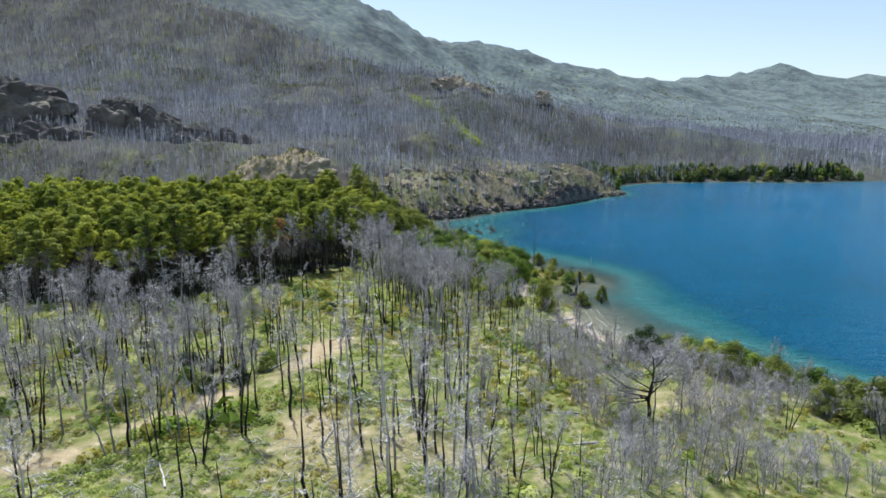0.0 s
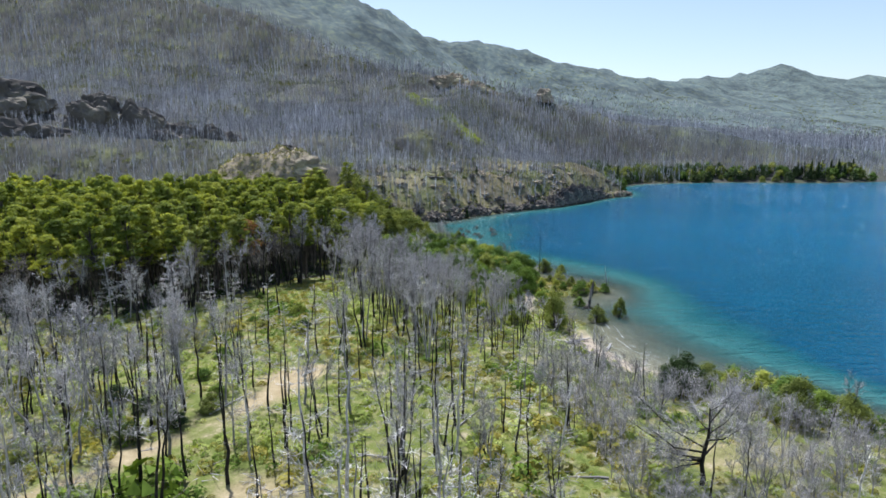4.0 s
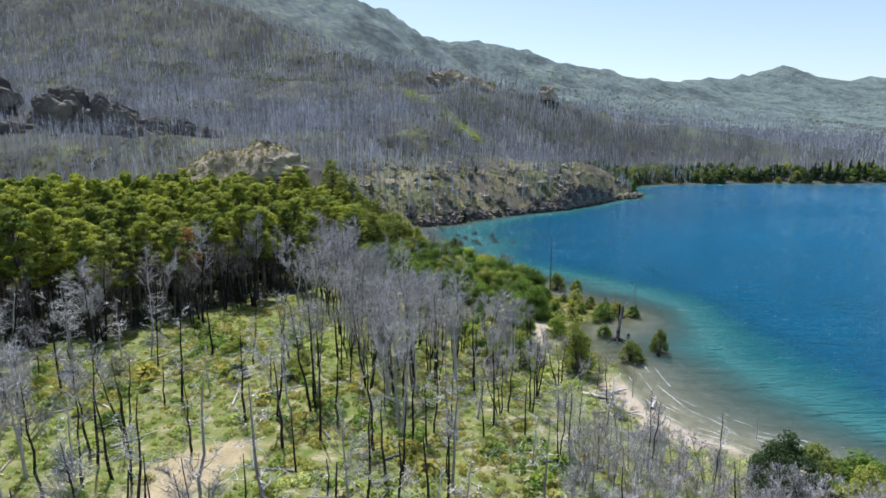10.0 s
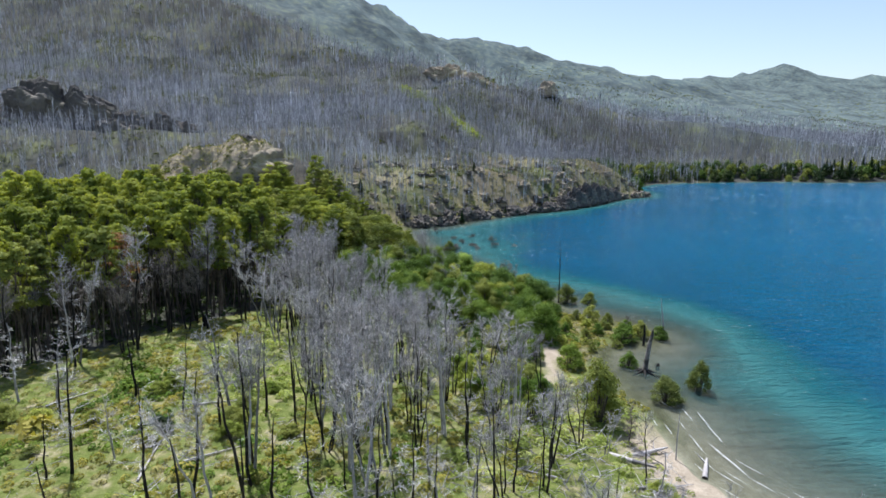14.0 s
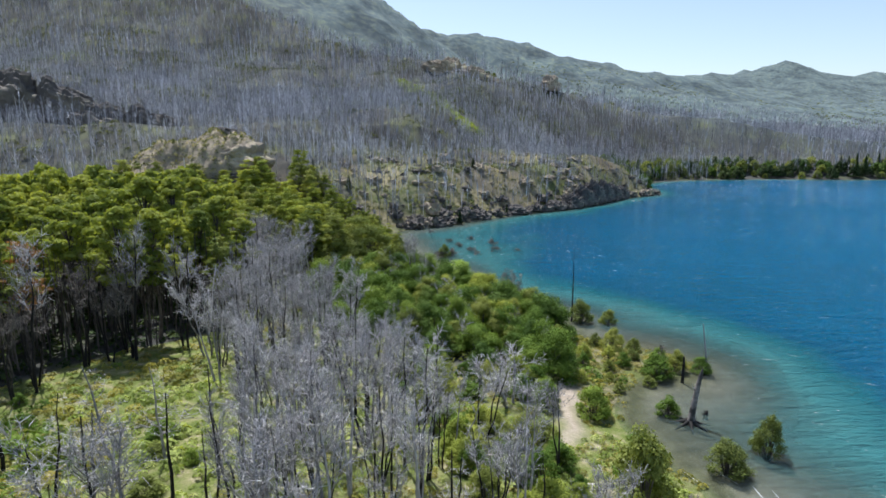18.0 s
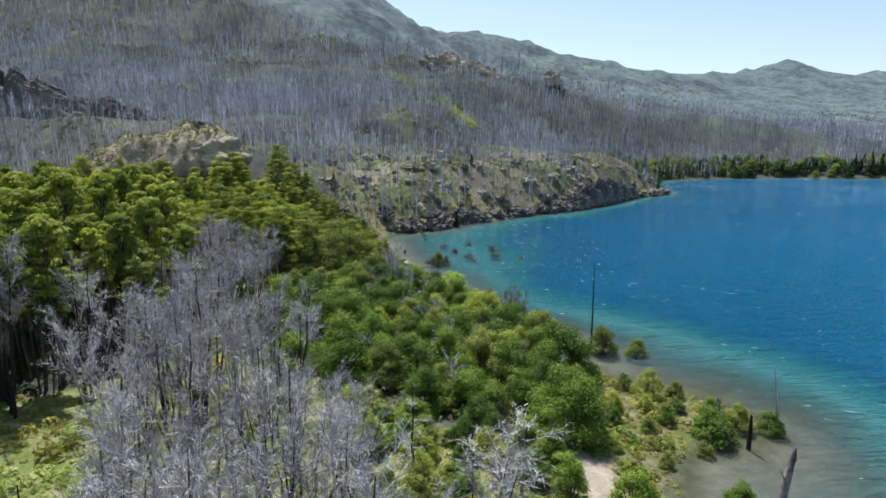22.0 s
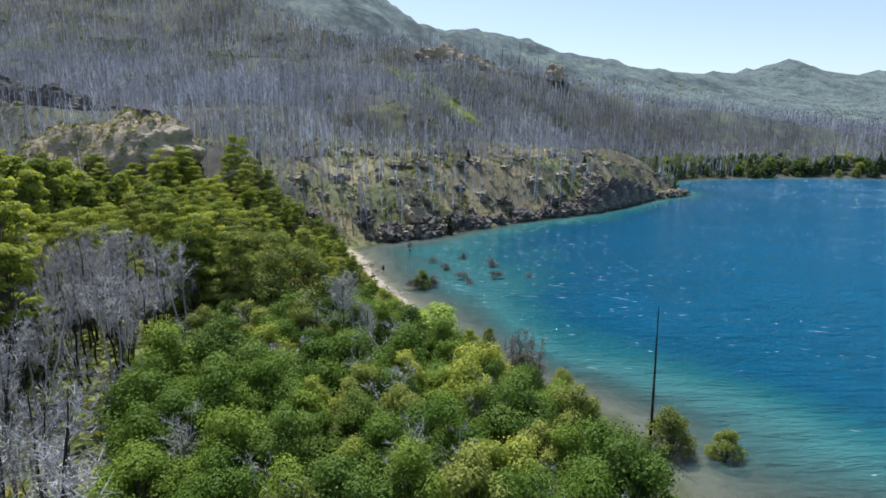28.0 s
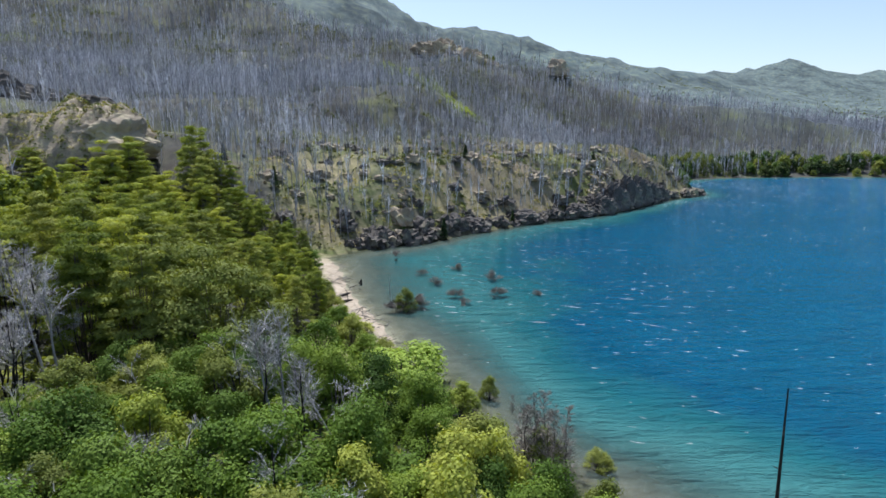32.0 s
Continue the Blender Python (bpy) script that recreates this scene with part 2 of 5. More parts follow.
def sticks(segs, sides=3):
    """Tapered rods: rows of start (3), end (3), start radius, end radius."""
    segs = np.asarray(segs, float)
    a, b, ra, rb = segs[:, :3], segs[:, 3:6], segs[:, 6], segs[:, 7]
    d = unit(b - a)
    ref = np.where(np.abs(d[:, 2:3]) > 0.9, [[1.0, 0, 0]], [[0, 0, 1.0]])
    u = unit(np.cross(d, ref))
    w = np.cross(d, u)
    n = len(segs)
    ang = np.arange(sides) * 2 * np.pi / sides
    ring = u[:, None] * np.cos(ang)[None, :, None] + w[:, None] * np.sin(ang)[None, :, None]
    v = np.concatenate([a[:, None] + ring * ra[:, None, None], b[:, None] + ring * rb[:, None, None]], 1)
    i = np.arange(sides)
    j = (i + 1) % sides
    f = np.stack([i, j, j + sides, i + sides], 1)[None] + (np.arange(n) * 2 * sides)[:, None, None]
    return v.reshape(-1, 3), f.reshape(-1, 4)


def tube(pts, radii, sides=6):
    """One bent tapered stem with closed top."""
    pts, radii = np.asarray(pts, float), np.asarray(radii, float)
    d = unit(np.gradient(pts, axis=0))
    u = unit(np.cross(d, [1.0, 0.2, 0]))
    w = np.cross(d, u)
    ang = np.arange(sides) * 2 * np.pi / sides
    ring = u[:, None] * np.cos(ang)[None, :, None] + w[:, None] * np.sin(ang)[None, :, None]
    v = (pts[:, None] + ring * radii[:, None, None]).reshape(-1, 3)
    i, n = np.arange(sides), len(pts)
    f = np.stack([i, (i + 1) % sides, (i + 1) % sides + sides, i + sides], 1)[None] + (np.arange(n - 1) * sides)[:, None, None]
    return v, f.reshape(-1, 4)


def tris(v, f):
    return v, np.concatenate([f[:, [0, 1, 2]], f[:, [0, 2, 3]]])


def blades(segs):
    """Flat thin twigs: rows of start, end, width at start, width at end."""
    segs = np.asarray(segs, float)
    a, b = segs[:, :3], segs[:, 3:6]
    d = unit(b - a)
    r = np.random.default_rng(len(segs)).normal(size=d.shape)
    s = unit(np.cross(d, r))
    v = np.stack([a - s * segs[:, 6:7], a + s * segs[:, 6:7], b], 1)
    f = np.arange(len(segs) * 3).reshape(-1, 3)
    return v.reshape(-1, 3), f


def join(*parts):
    vs, fs, o = [], [], 0
    for v, f in parts:
        vs.append(v)
        fs.append(f + o)
        o += len(v)
    return np.concatenate(vs), np.concatenate(fs)


def leaf_quads(c, nrm, size, r, stretch=1.4, loose=0.5):
    """Small leaf sprays at c, facing roughly nrm."""
    n = len(c)
    d = unit(nrm + r.normal(size=(n, 3)) * loose)
    u = unit(np.cross(d, r.normal(size=(n, 3))))
    w = np.cross(d, u)
    s = (size * r.uniform(0.55, 1.35, n))[:, None]
    u, w = u * s * stretch, w * s
    droop = d * s * 0.35
    v = np.stack([c - u, c + u * 0.5 - w * 0.95 + droop, c + u * 0.8 + w * 0.95], 1)
    return v.reshape(-1, 3), np.arange(n * 3).reshape(-1, 3)


def crown_leaves(blobs, count, size, r, under=0.25):
    """Leaf sprays spread over the shells of uneven clumps: rows of x, y, z, radius, flattening."""
    blobs = np.asarray(blobs, float)
    w = blobs[:, 3] ** 2
    k = r.choice(len(blobs), count, p=w / w.sum())
    d = unit(r.normal(size=(count, 3)))
    d[:, 2] = np.where((d[:, 2] < 0) & (r.random(count) > under), -d[:, 2], d[:, 2])
    rad = blobs[k, 3] * (1 - 0.45 * r.random(count) ** 2.2) * (1 + 0.21 * r.normal(size=count))
    off = d * rad[:, None]
    off[:, 2] *= blobs[k, 4]
    return leaf_quads(blobs[k, :3] + off, d + [0, 0, 0.28], size, r, 1.35, 0.30)


def part(name, me, parent, label="", kind=""):
    ob = new(name, me)
    ob.parent = parent
    return tagged(ob, label, kind=kind)


def thing(name, label, category, group="", kind=""):
    return tagged(new(name), label, category, group, kind)


# ---- the lie of the land ----
NEAR_SHORE = [(130, -120), (79.9, 30), (64.4, 62), (58.5, 72), (50.8, 78), (47.3, 85), (39.1, 91), (33.3, 94.5), (29.4, 98.5), (26.9, 104),
              (26.2, 110), (26.4, 117), (24.4, 122), (23.4, 128), (24.8, 134), (28.2, 138.5), (33.9, 139.5), (35.8, 143), (32.4, 147),
              (26.6, 151), (24.2, 153), (23.7, 158), (23.6, 163), (20.2, 168.5), (16.8, 171), (14.9, 175), (13, 181), (11.6, 186.5), (8.5, 192), (6.6, 198), (5.3, 202.3), (3.2, 207.8), (0.9, 213), (-1.8, 221), (-4.2, 231), (-6.5, 238)]
FAR_SHORE = [(-9, 243), (-5, 249.5), (1, 254.5), (8, 259), (14, 267), (20, 274), (30, 284), (43, 294), (58, 306), (70, 321), (88.5, 345.5), (103, 358), (110.5, 367), (113, 380),
             (117, 405), (125, 432), (139, 452), (160, 465), (187, 474), (229, 478), (268, 474), (300, 474), (350, 490), (420, 515), (640, 620), (1000, 650), (1000, -120)]
SHORE = np.array(NEAR_SHORE + FAR_SHORE, float)


def shore_distance(x, y):
    """Distance to the shore line; positive on land, negative in the lake."""
    x, y = np.asarray(x, float), np.asarray(y, float)
    best = np.full(x.shape, 1e12)
    inside = np.zeros(x.shape, bool)
    for (ax, ay), (bx, by) in zip(SHORE, np.roll(SHORE, -1, 0)):
        ex, ey = bx - ax, by - ay
        t = np.clip(((x - ax) * ex + (y - ay) * ey) / (ex * ex + ey * ey), 0, 1)
        best = np.minimum(best, (x - ax - t * ex) ** 2 + (y - ay - t * ey) ** 2)
        if ey:
            inside ^= ((ay > y) != (by > y)) & (x < ax + (y - ay) / ey * ex)
    d = np.sqrt(best)
    return np.where(inside, -d, d)


def sstep(a, b, v):
    t = np.clip((v - a) / (b - a), 0, 1)
    return t * t * (3 - 2 * t)


def value_noise(x, y, scale, seed):
    """Smooth repeatable noise in -1..1."""
    x, y = np.asarray(x) / scale, np.asarray(y) / scale
    xi, yi = np.floor(x).astype(np.int64), np.floor(y).astype(np.int64)
    fx, fy = x - xi, y - yi
    fx, fy = fx * fx * (3 - 2 * fx), fy * fy * (3 - 2 * fy)

    def h(i, j):
        k = (i * 374761393 + j * 668265263 + seed * 974634767) & 0xFFFFFFFF
        k = ((k ^ (k >> 13)) * 1274126177) & 0xFFFFFFFF
        return ((k ^ (k >> 16)) & 0xFFFF) / 32767.5 - 1
    return (h(xi, yi) * (1 - fx) + h(xi + 1, yi) * fx) * (1 - fy) + (h(xi, yi + 1) * (1 - fx) + h(xi + 1, yi + 1) * fx) * fy


def fractal(x, y, scale, seed, octaves=4):
    return sum(value_noise(x, y, scale / 2 ** k, seed + k) / 2 ** k for k in range(octaves))


def line_distance(x, y, line):
    best = np.full(np.shape(x), 1e9)
    for (ax, ay), (bx, by) in zip(line, line[1:]):
        ex, ey = bx - ax, by - ay
        t = np.clip(((x - ax) * ex + (y - ay) * ey) / (ex * ex + ey * ey), 0, 1)
        best = np.minimum(best, np.hypot(x - ax - t * ex, y - ay - t * ey))
    return best


def in_poly(x, y, poly):
    c = np.zeros(np.shape(x), bool)
    n = len(poly)
    for i in range(n):
        (ax, ay), (bx, by) = poly[i], poly[(i + 1) % n]
        if ay != by:
            c ^= ((ay > y) != (by > y)) & (x < ax + (y - ay) / (by - ay) * (bx - ax))
    return c


DROP = np.array([(170, -120), (95.3, 30), (75, 66), (61.5, 86), (56, 100), (54.5, 115), (55, 133), (54.5, 148), (50.5, 159.5), (41.5, 168.5), (35, 176.5), (30.5, 184), (28.8, 195), (28.8, 208), (32, 228), (33, 250), (39, 267), (50, 281), (65, 297), (80, 313), (98, 338), (112, 352), (121, 368), (124, 385), (128, 410), (135, 430), (147, 444), (166, 456), (190, 465), (229, 469), (268, 465), (300, 465), (352, 480), (425, 505), (640, 610)], float)
DEEP = [tuple(p) for p in DROP] + [(1400, 600), (1400, -120)]


def shelf_ratio(x, y, s):
    """0 at the shore, 1 at the edge of the drop-off, more beyond it."""
    dd = line_distance(x, y, DROP)
    w = np.maximum(-s, 0)
    return np.where(in_poly(x, y, DEEP), 1 + dd / 22, w / (w + dd + 1e-6))   # beyond: in steps of 22 m


# ridges: the length over which each falls away, and its crest points (x, y, z)
RIDGES = [
    (270, [(-900, 1000, 330), (-326, 820, 207), (-235, 790, 176), (-158, 740, 145), (-103, 700, 121), (-52, 660, 107), (-21, 630, 98), (16, 600, 90), (38, 600, 80), (80, 605, 57), (102, 608, 46), (119, 590, 27), (132, 560, 16), (134, 500, 8)]),
    (60, [(-420, 400, 80), (-270, 362, 56), (-190, 352, 40), (-120, 320, 26), (-65, 275, 18), (-10, 305, 18), (55, 336, 12), (96, 362, 5)]),
    (380, [(-1200, 1250, 440), (-450, 1300, 392), (-262, 1400, 348), (-223, 1450, 337), (-148, 1500, 323), (-68, 1600, 294), (60, 1680, 292), (210, 1700, 262), (308, 1700, 248), (411, 1720, 228), (534, 1720, 198), (667, 1720, 174), (1100, 1800, 90)]),
    (900, [(900, 3300, 230), (1298, 3600, 322), (1489, 3600, 376), (1700, 3750, 396), (1890, 3850, 412), (1965, 3870, 446), (2072, 3870, 456), (2150, 3870, 416), (2300, 3870, 410), (2396, 3800, 392), (2695, 3800, 420), (3800, 3700, 440)]),
]


def terrain(x, y):
    x, y = np.asarray(x, float), np.asarray(y, float)
    s = shore_distance(x, y)
    hill = np.zeros(x.shape)
    for fall, crest in RIDGES:
        best = np.full(x.shape, -1e9)
        for (ax, ay, az), (bx, by, bz) in zip(crest, crest[1:]):
            ex, ey = bx - ax, by - ay
            t = np.clip(((x - ax) * ex + (y - ay) * ey) / (ex * ex + ey * ey), 0, 1)
            d = np.hypot(x - ax - t * ex, y - ay - t * ey)
            best = np.maximum(best, (az + (bz - az) * t) * np.exp(-np.maximum(d - 4 - 0.035 * np.maximum(y - 500, 0), 0) / fall))
        k = 6.0
        m = np.maximum(hill, best)
        hill = m + k * np.exp(-np.abs(hill - best) / k) * 0.35
    far = np.clip((y - 250) / 900, 0, 1)
    hill = np.maximum(hill - 2.1, 0) * sstep(222, 292, y + 0.12 * (x + 60))
    hill = hill * (1 + 0.06 * fractal(x, y, 160, 3)) + sstep(6, 30, hill) * ((0.6 - 2 * np.abs(fractal(x, y, 70, 5, 3) * 0.5)) * 5.5 + fractal(x, y, 22, 15, 2) * 1.6 + far * fractal(x, y, 120, 9, 4) * 6)
    bluff = sstep(238, 262, y) * sstep(392, 362, y) * sstep(190, 120, x)
    head = 5 * np.exp(-((x - 72) / 20) ** 2)
    cap = 1.9 * sstep(0, 16, s) + 0.22 * np.clip(s - 4, 0, 60) + 0.6 * np.maximum(s - 64, 0) + bluff * sstep(-3, 19, s) * (8 + head + 2.5 * fractal(x, y, 16, 21))
    flat = 1.9 * sstep(0, 16, s) + 0.25 * fractal(x, y, 18, 31) * sstep(2, 10, s)
    land = np.maximum(flat, np.minimum(np.maximum(hill, bluff * (9 + head)), cap))
    depth = shelf_ratio(x, y, s)
    bed = -(0.25 * np.minimum(-s, 3) / 3 + 2.2 * np.clip(depth, 0, 1) ** 1.5 + 9 * np.clip(depth - 0.9, 0, 1.2))
    return np.where(s >= 0, land, bed)


def lake_depth(x, y):
    """0 at the shore, about 0.6 at the drop-off, 1 some 90 m beyond it."""
    k = shelf_ratio(x, y, shore_distance(x, y))
    k = np.where(k < 1, k ** (0.9 - 0.35 * sstep(172, 212, y)), k)
    return np.clip(0.56 * np.minimum(k, 1) + 0.07 * np.clip((k - 1) * 5, 0, 1) + 0.37 * np.clip((k - 1) / 4, 0, 1) + 0.05 * fractal(x, y, 22, 41, 3) * sstep(0.1, 0.5, k), 0, 1)


def spaced(dense_a, dense_b, step, low, high, grow=1.07):
    a = list(np.arange(dense_a, dense_b, step))
    v, st = a[-1], step
    while v < high:
        st *= grow
        v += st
        a.append(v)
    v, st, b = dense_a, step, []
    while v > low:
        st *= grow
        v -= st
        b.append(v)
    return np.array(b[::-1] + a)


def grid(xs, ys):
    gx, gy = np.meshgrid(xs, ys)
    nx, ny = len(xs), len(ys)
    i = (np.arange(ny - 1)[:, None] * nx + np.arange(nx - 1)[None]).ravel()
    return gx.ravel(), gy.ravel(), np.stack([i, i + 1, i + nx + 1, i + nx], 1)


TRAIL = np.array([(-64, 38), (-39, 55), (-35.5, 61), (-29.7, 67), (-26, 71), (-22, 74.5), (-19.7, 82.5), (-17.5, 87), (-14, 92)], float)
PATHLET = np.array([(19.7, 134.5), (19, 131), (18.6, 126), (17.3, 123)], float)


# zones of growth on the plan
FOREST = [(-150, 118), (-80.7, 113), (-55.6, 115), (-44.1, 124), (-36.4, 132), (-29.8, 143), (-21.1, 150), (-23.2, 170), (-38.7, 185), (-46.5, 205), (-50.3, 238), (-150, 238)]
RISE = [(-24.1, 162), (-21.3, 178), (-11.7, 185), (-2.1, 184), (-1.5, 200), (-4.5, 214), (-8.5, 230), (-13, 243), (-32, 253), (-90, 256), (-90, 236), (-50.3, 236), (-46.5, 205), (-38.7, 185)]
SHRUBS = [(-21.2, 160), (-11.5, 152), (-3.7, 148), (4, 141), (8.9, 136), (14.7, 133), (19.5, 138), (22.3, 148), (21.2, 161), (15.4, 168), (11.5, 177), (3.7, 185), (-2, 181), (-11.7, 184), (-20.3, 177)]
STAND = [(-7.3, 106), (-2.4, 99), (3.3, 101), (7.1, 108), (5.1, 120), (-0.7, 133), (-8.6, 146), (-21.1, 152), (-21, 140), (-11.3, 124)]


gx, gy, gf = grid(spaced(-115, 130, 1.5, -4600, 4600, 1.035), spaced(10, 380, 1.5, -400, 4900, 1.03))
gz = terrain(gx, gy)
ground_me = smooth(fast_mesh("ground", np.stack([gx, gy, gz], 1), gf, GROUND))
_s = shore_distance(gx, gy)
_wob = fractal(gx, gy, 9, 51, 3)
beach = np.maximum(sstep(90, 97, gy) * sstep(116, 108, gy), sstep(192, 200, gy) * sstep(246, 236, gy))
sand = sstep(1.0, 0.1, _s + 1.2 * _wob - 3.4 * beach) * sstep(252, 240, gy) * (0.3 + 0.7 * beach) * (1 - sstep(118, 124, gy) * sstep(156, 150, gy))
wet = sstep(0.6, -0.8, _s) * (1 - 0.5 * beach)
wet *= sstep(-3.5, -1.0, _s)
sand = np.maximum(sand, sstep(-0.8, -3.0, _s))
wet = np.maximum(wet, 0.9 * np.where(gy > 130, sstep(20, 23, gx), sstep(24, 26.5, gx)) * sstep(116, 122, gy) * sstep(158, 152, gy) * sstep(50, 41, gx) * sstep(-1.0, 0.2, _wob))
sand = np.maximum(sand, sstep(1.5, 0.6, line_distance(gx, gy, PATHLET) + 0.7 * _wob))
trail = sstep(3.0, 0.8, line_distance(gx, gy, TRAIL) + 3.4 * _wob) * 0.8
trail = np.maximum(trail, 0.75 * sstep(0.45, 1.0, fractal(gx, gy, 14, 61, 3)) * sstep(125, 105, gy) * ~in_poly(gx, gy, FOREST) * (0.42 + 0.58 * sstep(24, 10, line_distance(gx, gy, TRAIL))))
hillc = np.maximum(sstep(3.2, 7, gz), sstep(236, 262, gy))
bank = sstep(244, 258, gy) * sstep(395, 365, gy) * sstep(75, 30, _s) * sstep(-95, -40, gx)
hillc = hillc * (1 - 0.6 * bank * sstep(-0.7, 0.3, fractal(gx, gy, 14, 67, 3)))
# floors under trees take the dark hillside colour in place of shade
hillc = np.maximum(hillc, in_poly(gx, gy, FOREST) | in_poly(gx, gy, RISE) | in_poly(gx, gy, SHRUBS))
rocky = sstep(240, 256, gy) * sstep(385, 360, gy) * sstep(70, 15, _s) * sstep(-60, -20, gx) * sstep(0, 2, _s)
trail = np.maximum(trail, rocky * sstep(-0.5, 0.5, fractal(gx, gy, 12, 63, 3)) * 0.4)
ca = ground_me.color_attributes.new("cover", "FLOAT_COLOR", "POINT")
ca.data.foreach_set("color", np.stack([np.clip(sand, 0, 1), trail, hillc, wet], 1).astype(np.float32).ravel())
# weight of the painted haze: far ridges and the slope behind the far shore
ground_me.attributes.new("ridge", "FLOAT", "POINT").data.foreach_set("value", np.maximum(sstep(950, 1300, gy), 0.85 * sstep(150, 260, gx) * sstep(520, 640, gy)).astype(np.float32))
tagged(new("ground", ground_me), "grassy clearing, sandy shore, burnt hillsides and haze-tinted ridges in one sheet", "ground", kind="structure")

wx, wy, wf = grid(spaced(-12, 130, 2.0, -30, 1100, 1.08), spaced(20, 330, 2.0, -150, 720, 1.06))
water_me = smooth(fast_mesh("water", np.stack([wx, wy, np.zeros_like(wx)], 1), wf, WATER))
da = water_me.attributes.new("depth", "FLOAT", "POINT")
da.data.foreach_set("value", lake_depth(wx, wy).astype(np.float32))
tagged(new("water", water_me), "windy lake, turquoise shallows turning deep blue", "water", kind="structure")


def heights(pts):
    return terrain(pts[:, 0], pts[:, 1])


def scatter(x0, x1, y0, y1, step, r, keep):
    """Jittered points on a square net where keep(x, y) says so."""
    xs, ys = np.meshgrid(np.arange(x0, x1, step), np.arange(y0, y1, step))
    p = np.stack([xs.ravel(), ys.ravel()], 1) + r.uniform(-0.48, 0.48, (xs.size, 2)) * step
    return p[keep(p[:, 0], p[:, 1])]


def replicate(templates, pts, zs, scales, r, lean=0.06):
    """Many copies of small templates as one set of corners and faces."""
    vs, fs, o = [], [], 0
    which = r.integers(0, len(templates), len(pts))
    for k, (tv, tf) in enumerate(templates):
        m = which == k
        n = int(m.sum())
        if not n:
            continue
        a = r.uniform(0, 2 * np.pi, n)
        c, s = np.cos(a), np.sin(a)
        sc = scales[m]
        x = (tv[None, :, 0] * c[:, None] - tv[None, :, 1] * s[:, None]) * sc[:, None]
        y = (tv[None, :, 0] * s[:, None] + tv[None, :, 1] * c[:, None]) * sc[:, None]
        z = tv[None, :, 2] * (sc * r.uniform(0.85, 1.15, n))[:, None]
        l = r.normal(size=(n, 2)) * lean
        x = x + z * l[:, :1] + pts[m, 0][:, None]
        y = y + z * l[:, 1:] + pts[m, 1][:, None]
        z = z + zs[m][:, None]
        tint = np.repeat(r.random(n)[:, None], len(tv), 1)
        vs.append(np.stack([x, y, z, tint], -1).reshape(-1, 4))
        fs.append((tf[None] + (np.arange(n) * len(tv))[:, None, None] + o).reshape(-1, tf.shape[1]))
        o += n * len(tv)
    return np.concatenate(vs), np.concatenate(fs)


# ---- dead trees ----
def dead_tree(r, h, kind):
    """Trunk rods and twig blades of a dead tree h metres tall. kind: pole, sparse, bushy or candelabra."""
    trunk, limbs, twigs = [], [], []

    def rod(out, a, b, ra, rb):
        out.append([*a, *b, ra, rb])

    stems = 1 if kind in ("pole", "sparse", "spire", "spread") else r.integers(1, 4)
    for _ in range(stems):
        base = np.array([r.normal() * 0.25 * (stems > 1), r.normal() * 0.25 * (stems > 1), -0.4])
        top = np.array([r.normal() * 0.05 * h, r.normal() * 0.05 * h, h * r.uniform(0.85, 1.0)])
        if stems > 1:
            top[:2] += base[:2] * 4
        n = 6
        pts = [base + (top - base) * k / n + (r.normal(size=3) * [0.009, 0.009, 0] * h if 0 < k < n else 0) for k in range(n + 1)]
        r0 = h * {"pole": 0.018, "sparse": 0.0145, "bushy": 0.0125, "candelabra": 0.017, "spire": 0.011, "spread": 0.034}[kind]
        rad = [r0 * (1 - 0.8 * k / n) for k in range(n + 1)]
        trunk.append(tube(pts, rad, 6))
        count, lo = {"pole": (7, 0.35), "sparse": (20, 0.28), "bushy": (22, 0.55), "candelabra": (16, 0.22), "spire": (52, 0.08), "spread": (15, 0.30)}[kind]
        count = max(4, int(count / stems ** 0.5))
        for _ in range(count):
            f = r.uniform(lo, 0.98)
            k = min(int(f * n), n - 1)
            p = pts[k] + (pts[k + 1] - pts[k]) * (f * n - k)
            a = r.uniform(0, 2 * np.pi)
            up = {"pole": 0.2, "sparse": 0.15, "bushy": 1.3, "candelabra": 0.9, "spire": 0.7, "spread": 0.42}[kind] + r.normal() * 0.3
            d = unit(np.array([np.cos(a), np.sin(a), up]))
            ln = h * {"pole": 0.07, "sparse": 0.17, "bushy": 0.24, "candelabra": 0.36, "spire": 0.15, "spread": 0.80}[kind] * (1.25 - 0.75 * f) * r.uniform(0.6, 1.2)
            mid = p + d * ln * 0.5
            end = p + d * ln + np.array([0, 0, ln * 0.12]) + r.normal(size=3) * ln * 0.08
            rb = rad[k] * (0.62 if kind == "spread" else 0.38)
            rod(limbs, p, mid, rb, rb * 0.65)
            rod(limbs, mid, end, rb * 0.65, rb * 0.2)
            for _ in range({"pole": 3, "sparse": 9, "bushy": 15, "candelabra": 13, "spire": 13, "spread": 60}[kind]):
                g = r.uniform(0.25, 1)
                q = p + (end - p) * g
                d2 = unit(d + r.normal(size=3) * 0.75 + [0, 0, 0.25])
                l2 = min(ln * r.uniform(0.25, 0.6), 1.4)
                e2 = q + d2 * l2
                w = (0.010 + 0.0009 * h) * (1.5 if kind in ("spread", "spire") else 1.0)
                twigs.append([*q, *e2, w, w * 0.3])
                if kind != "pole":
                    for _ in range(2):
                        d3 = unit(d2 + r.normal(size=3) * 0.8)
                        q3 = q + (e2 - q) * r.uniform(0.3, 0.9)
                        twigs.append([*q3, *(q3 + d3 * l2 * r.uniform(0.4, 0.8)), w * 0.7, w * 0.2])
    return trunk, limbs, twigs


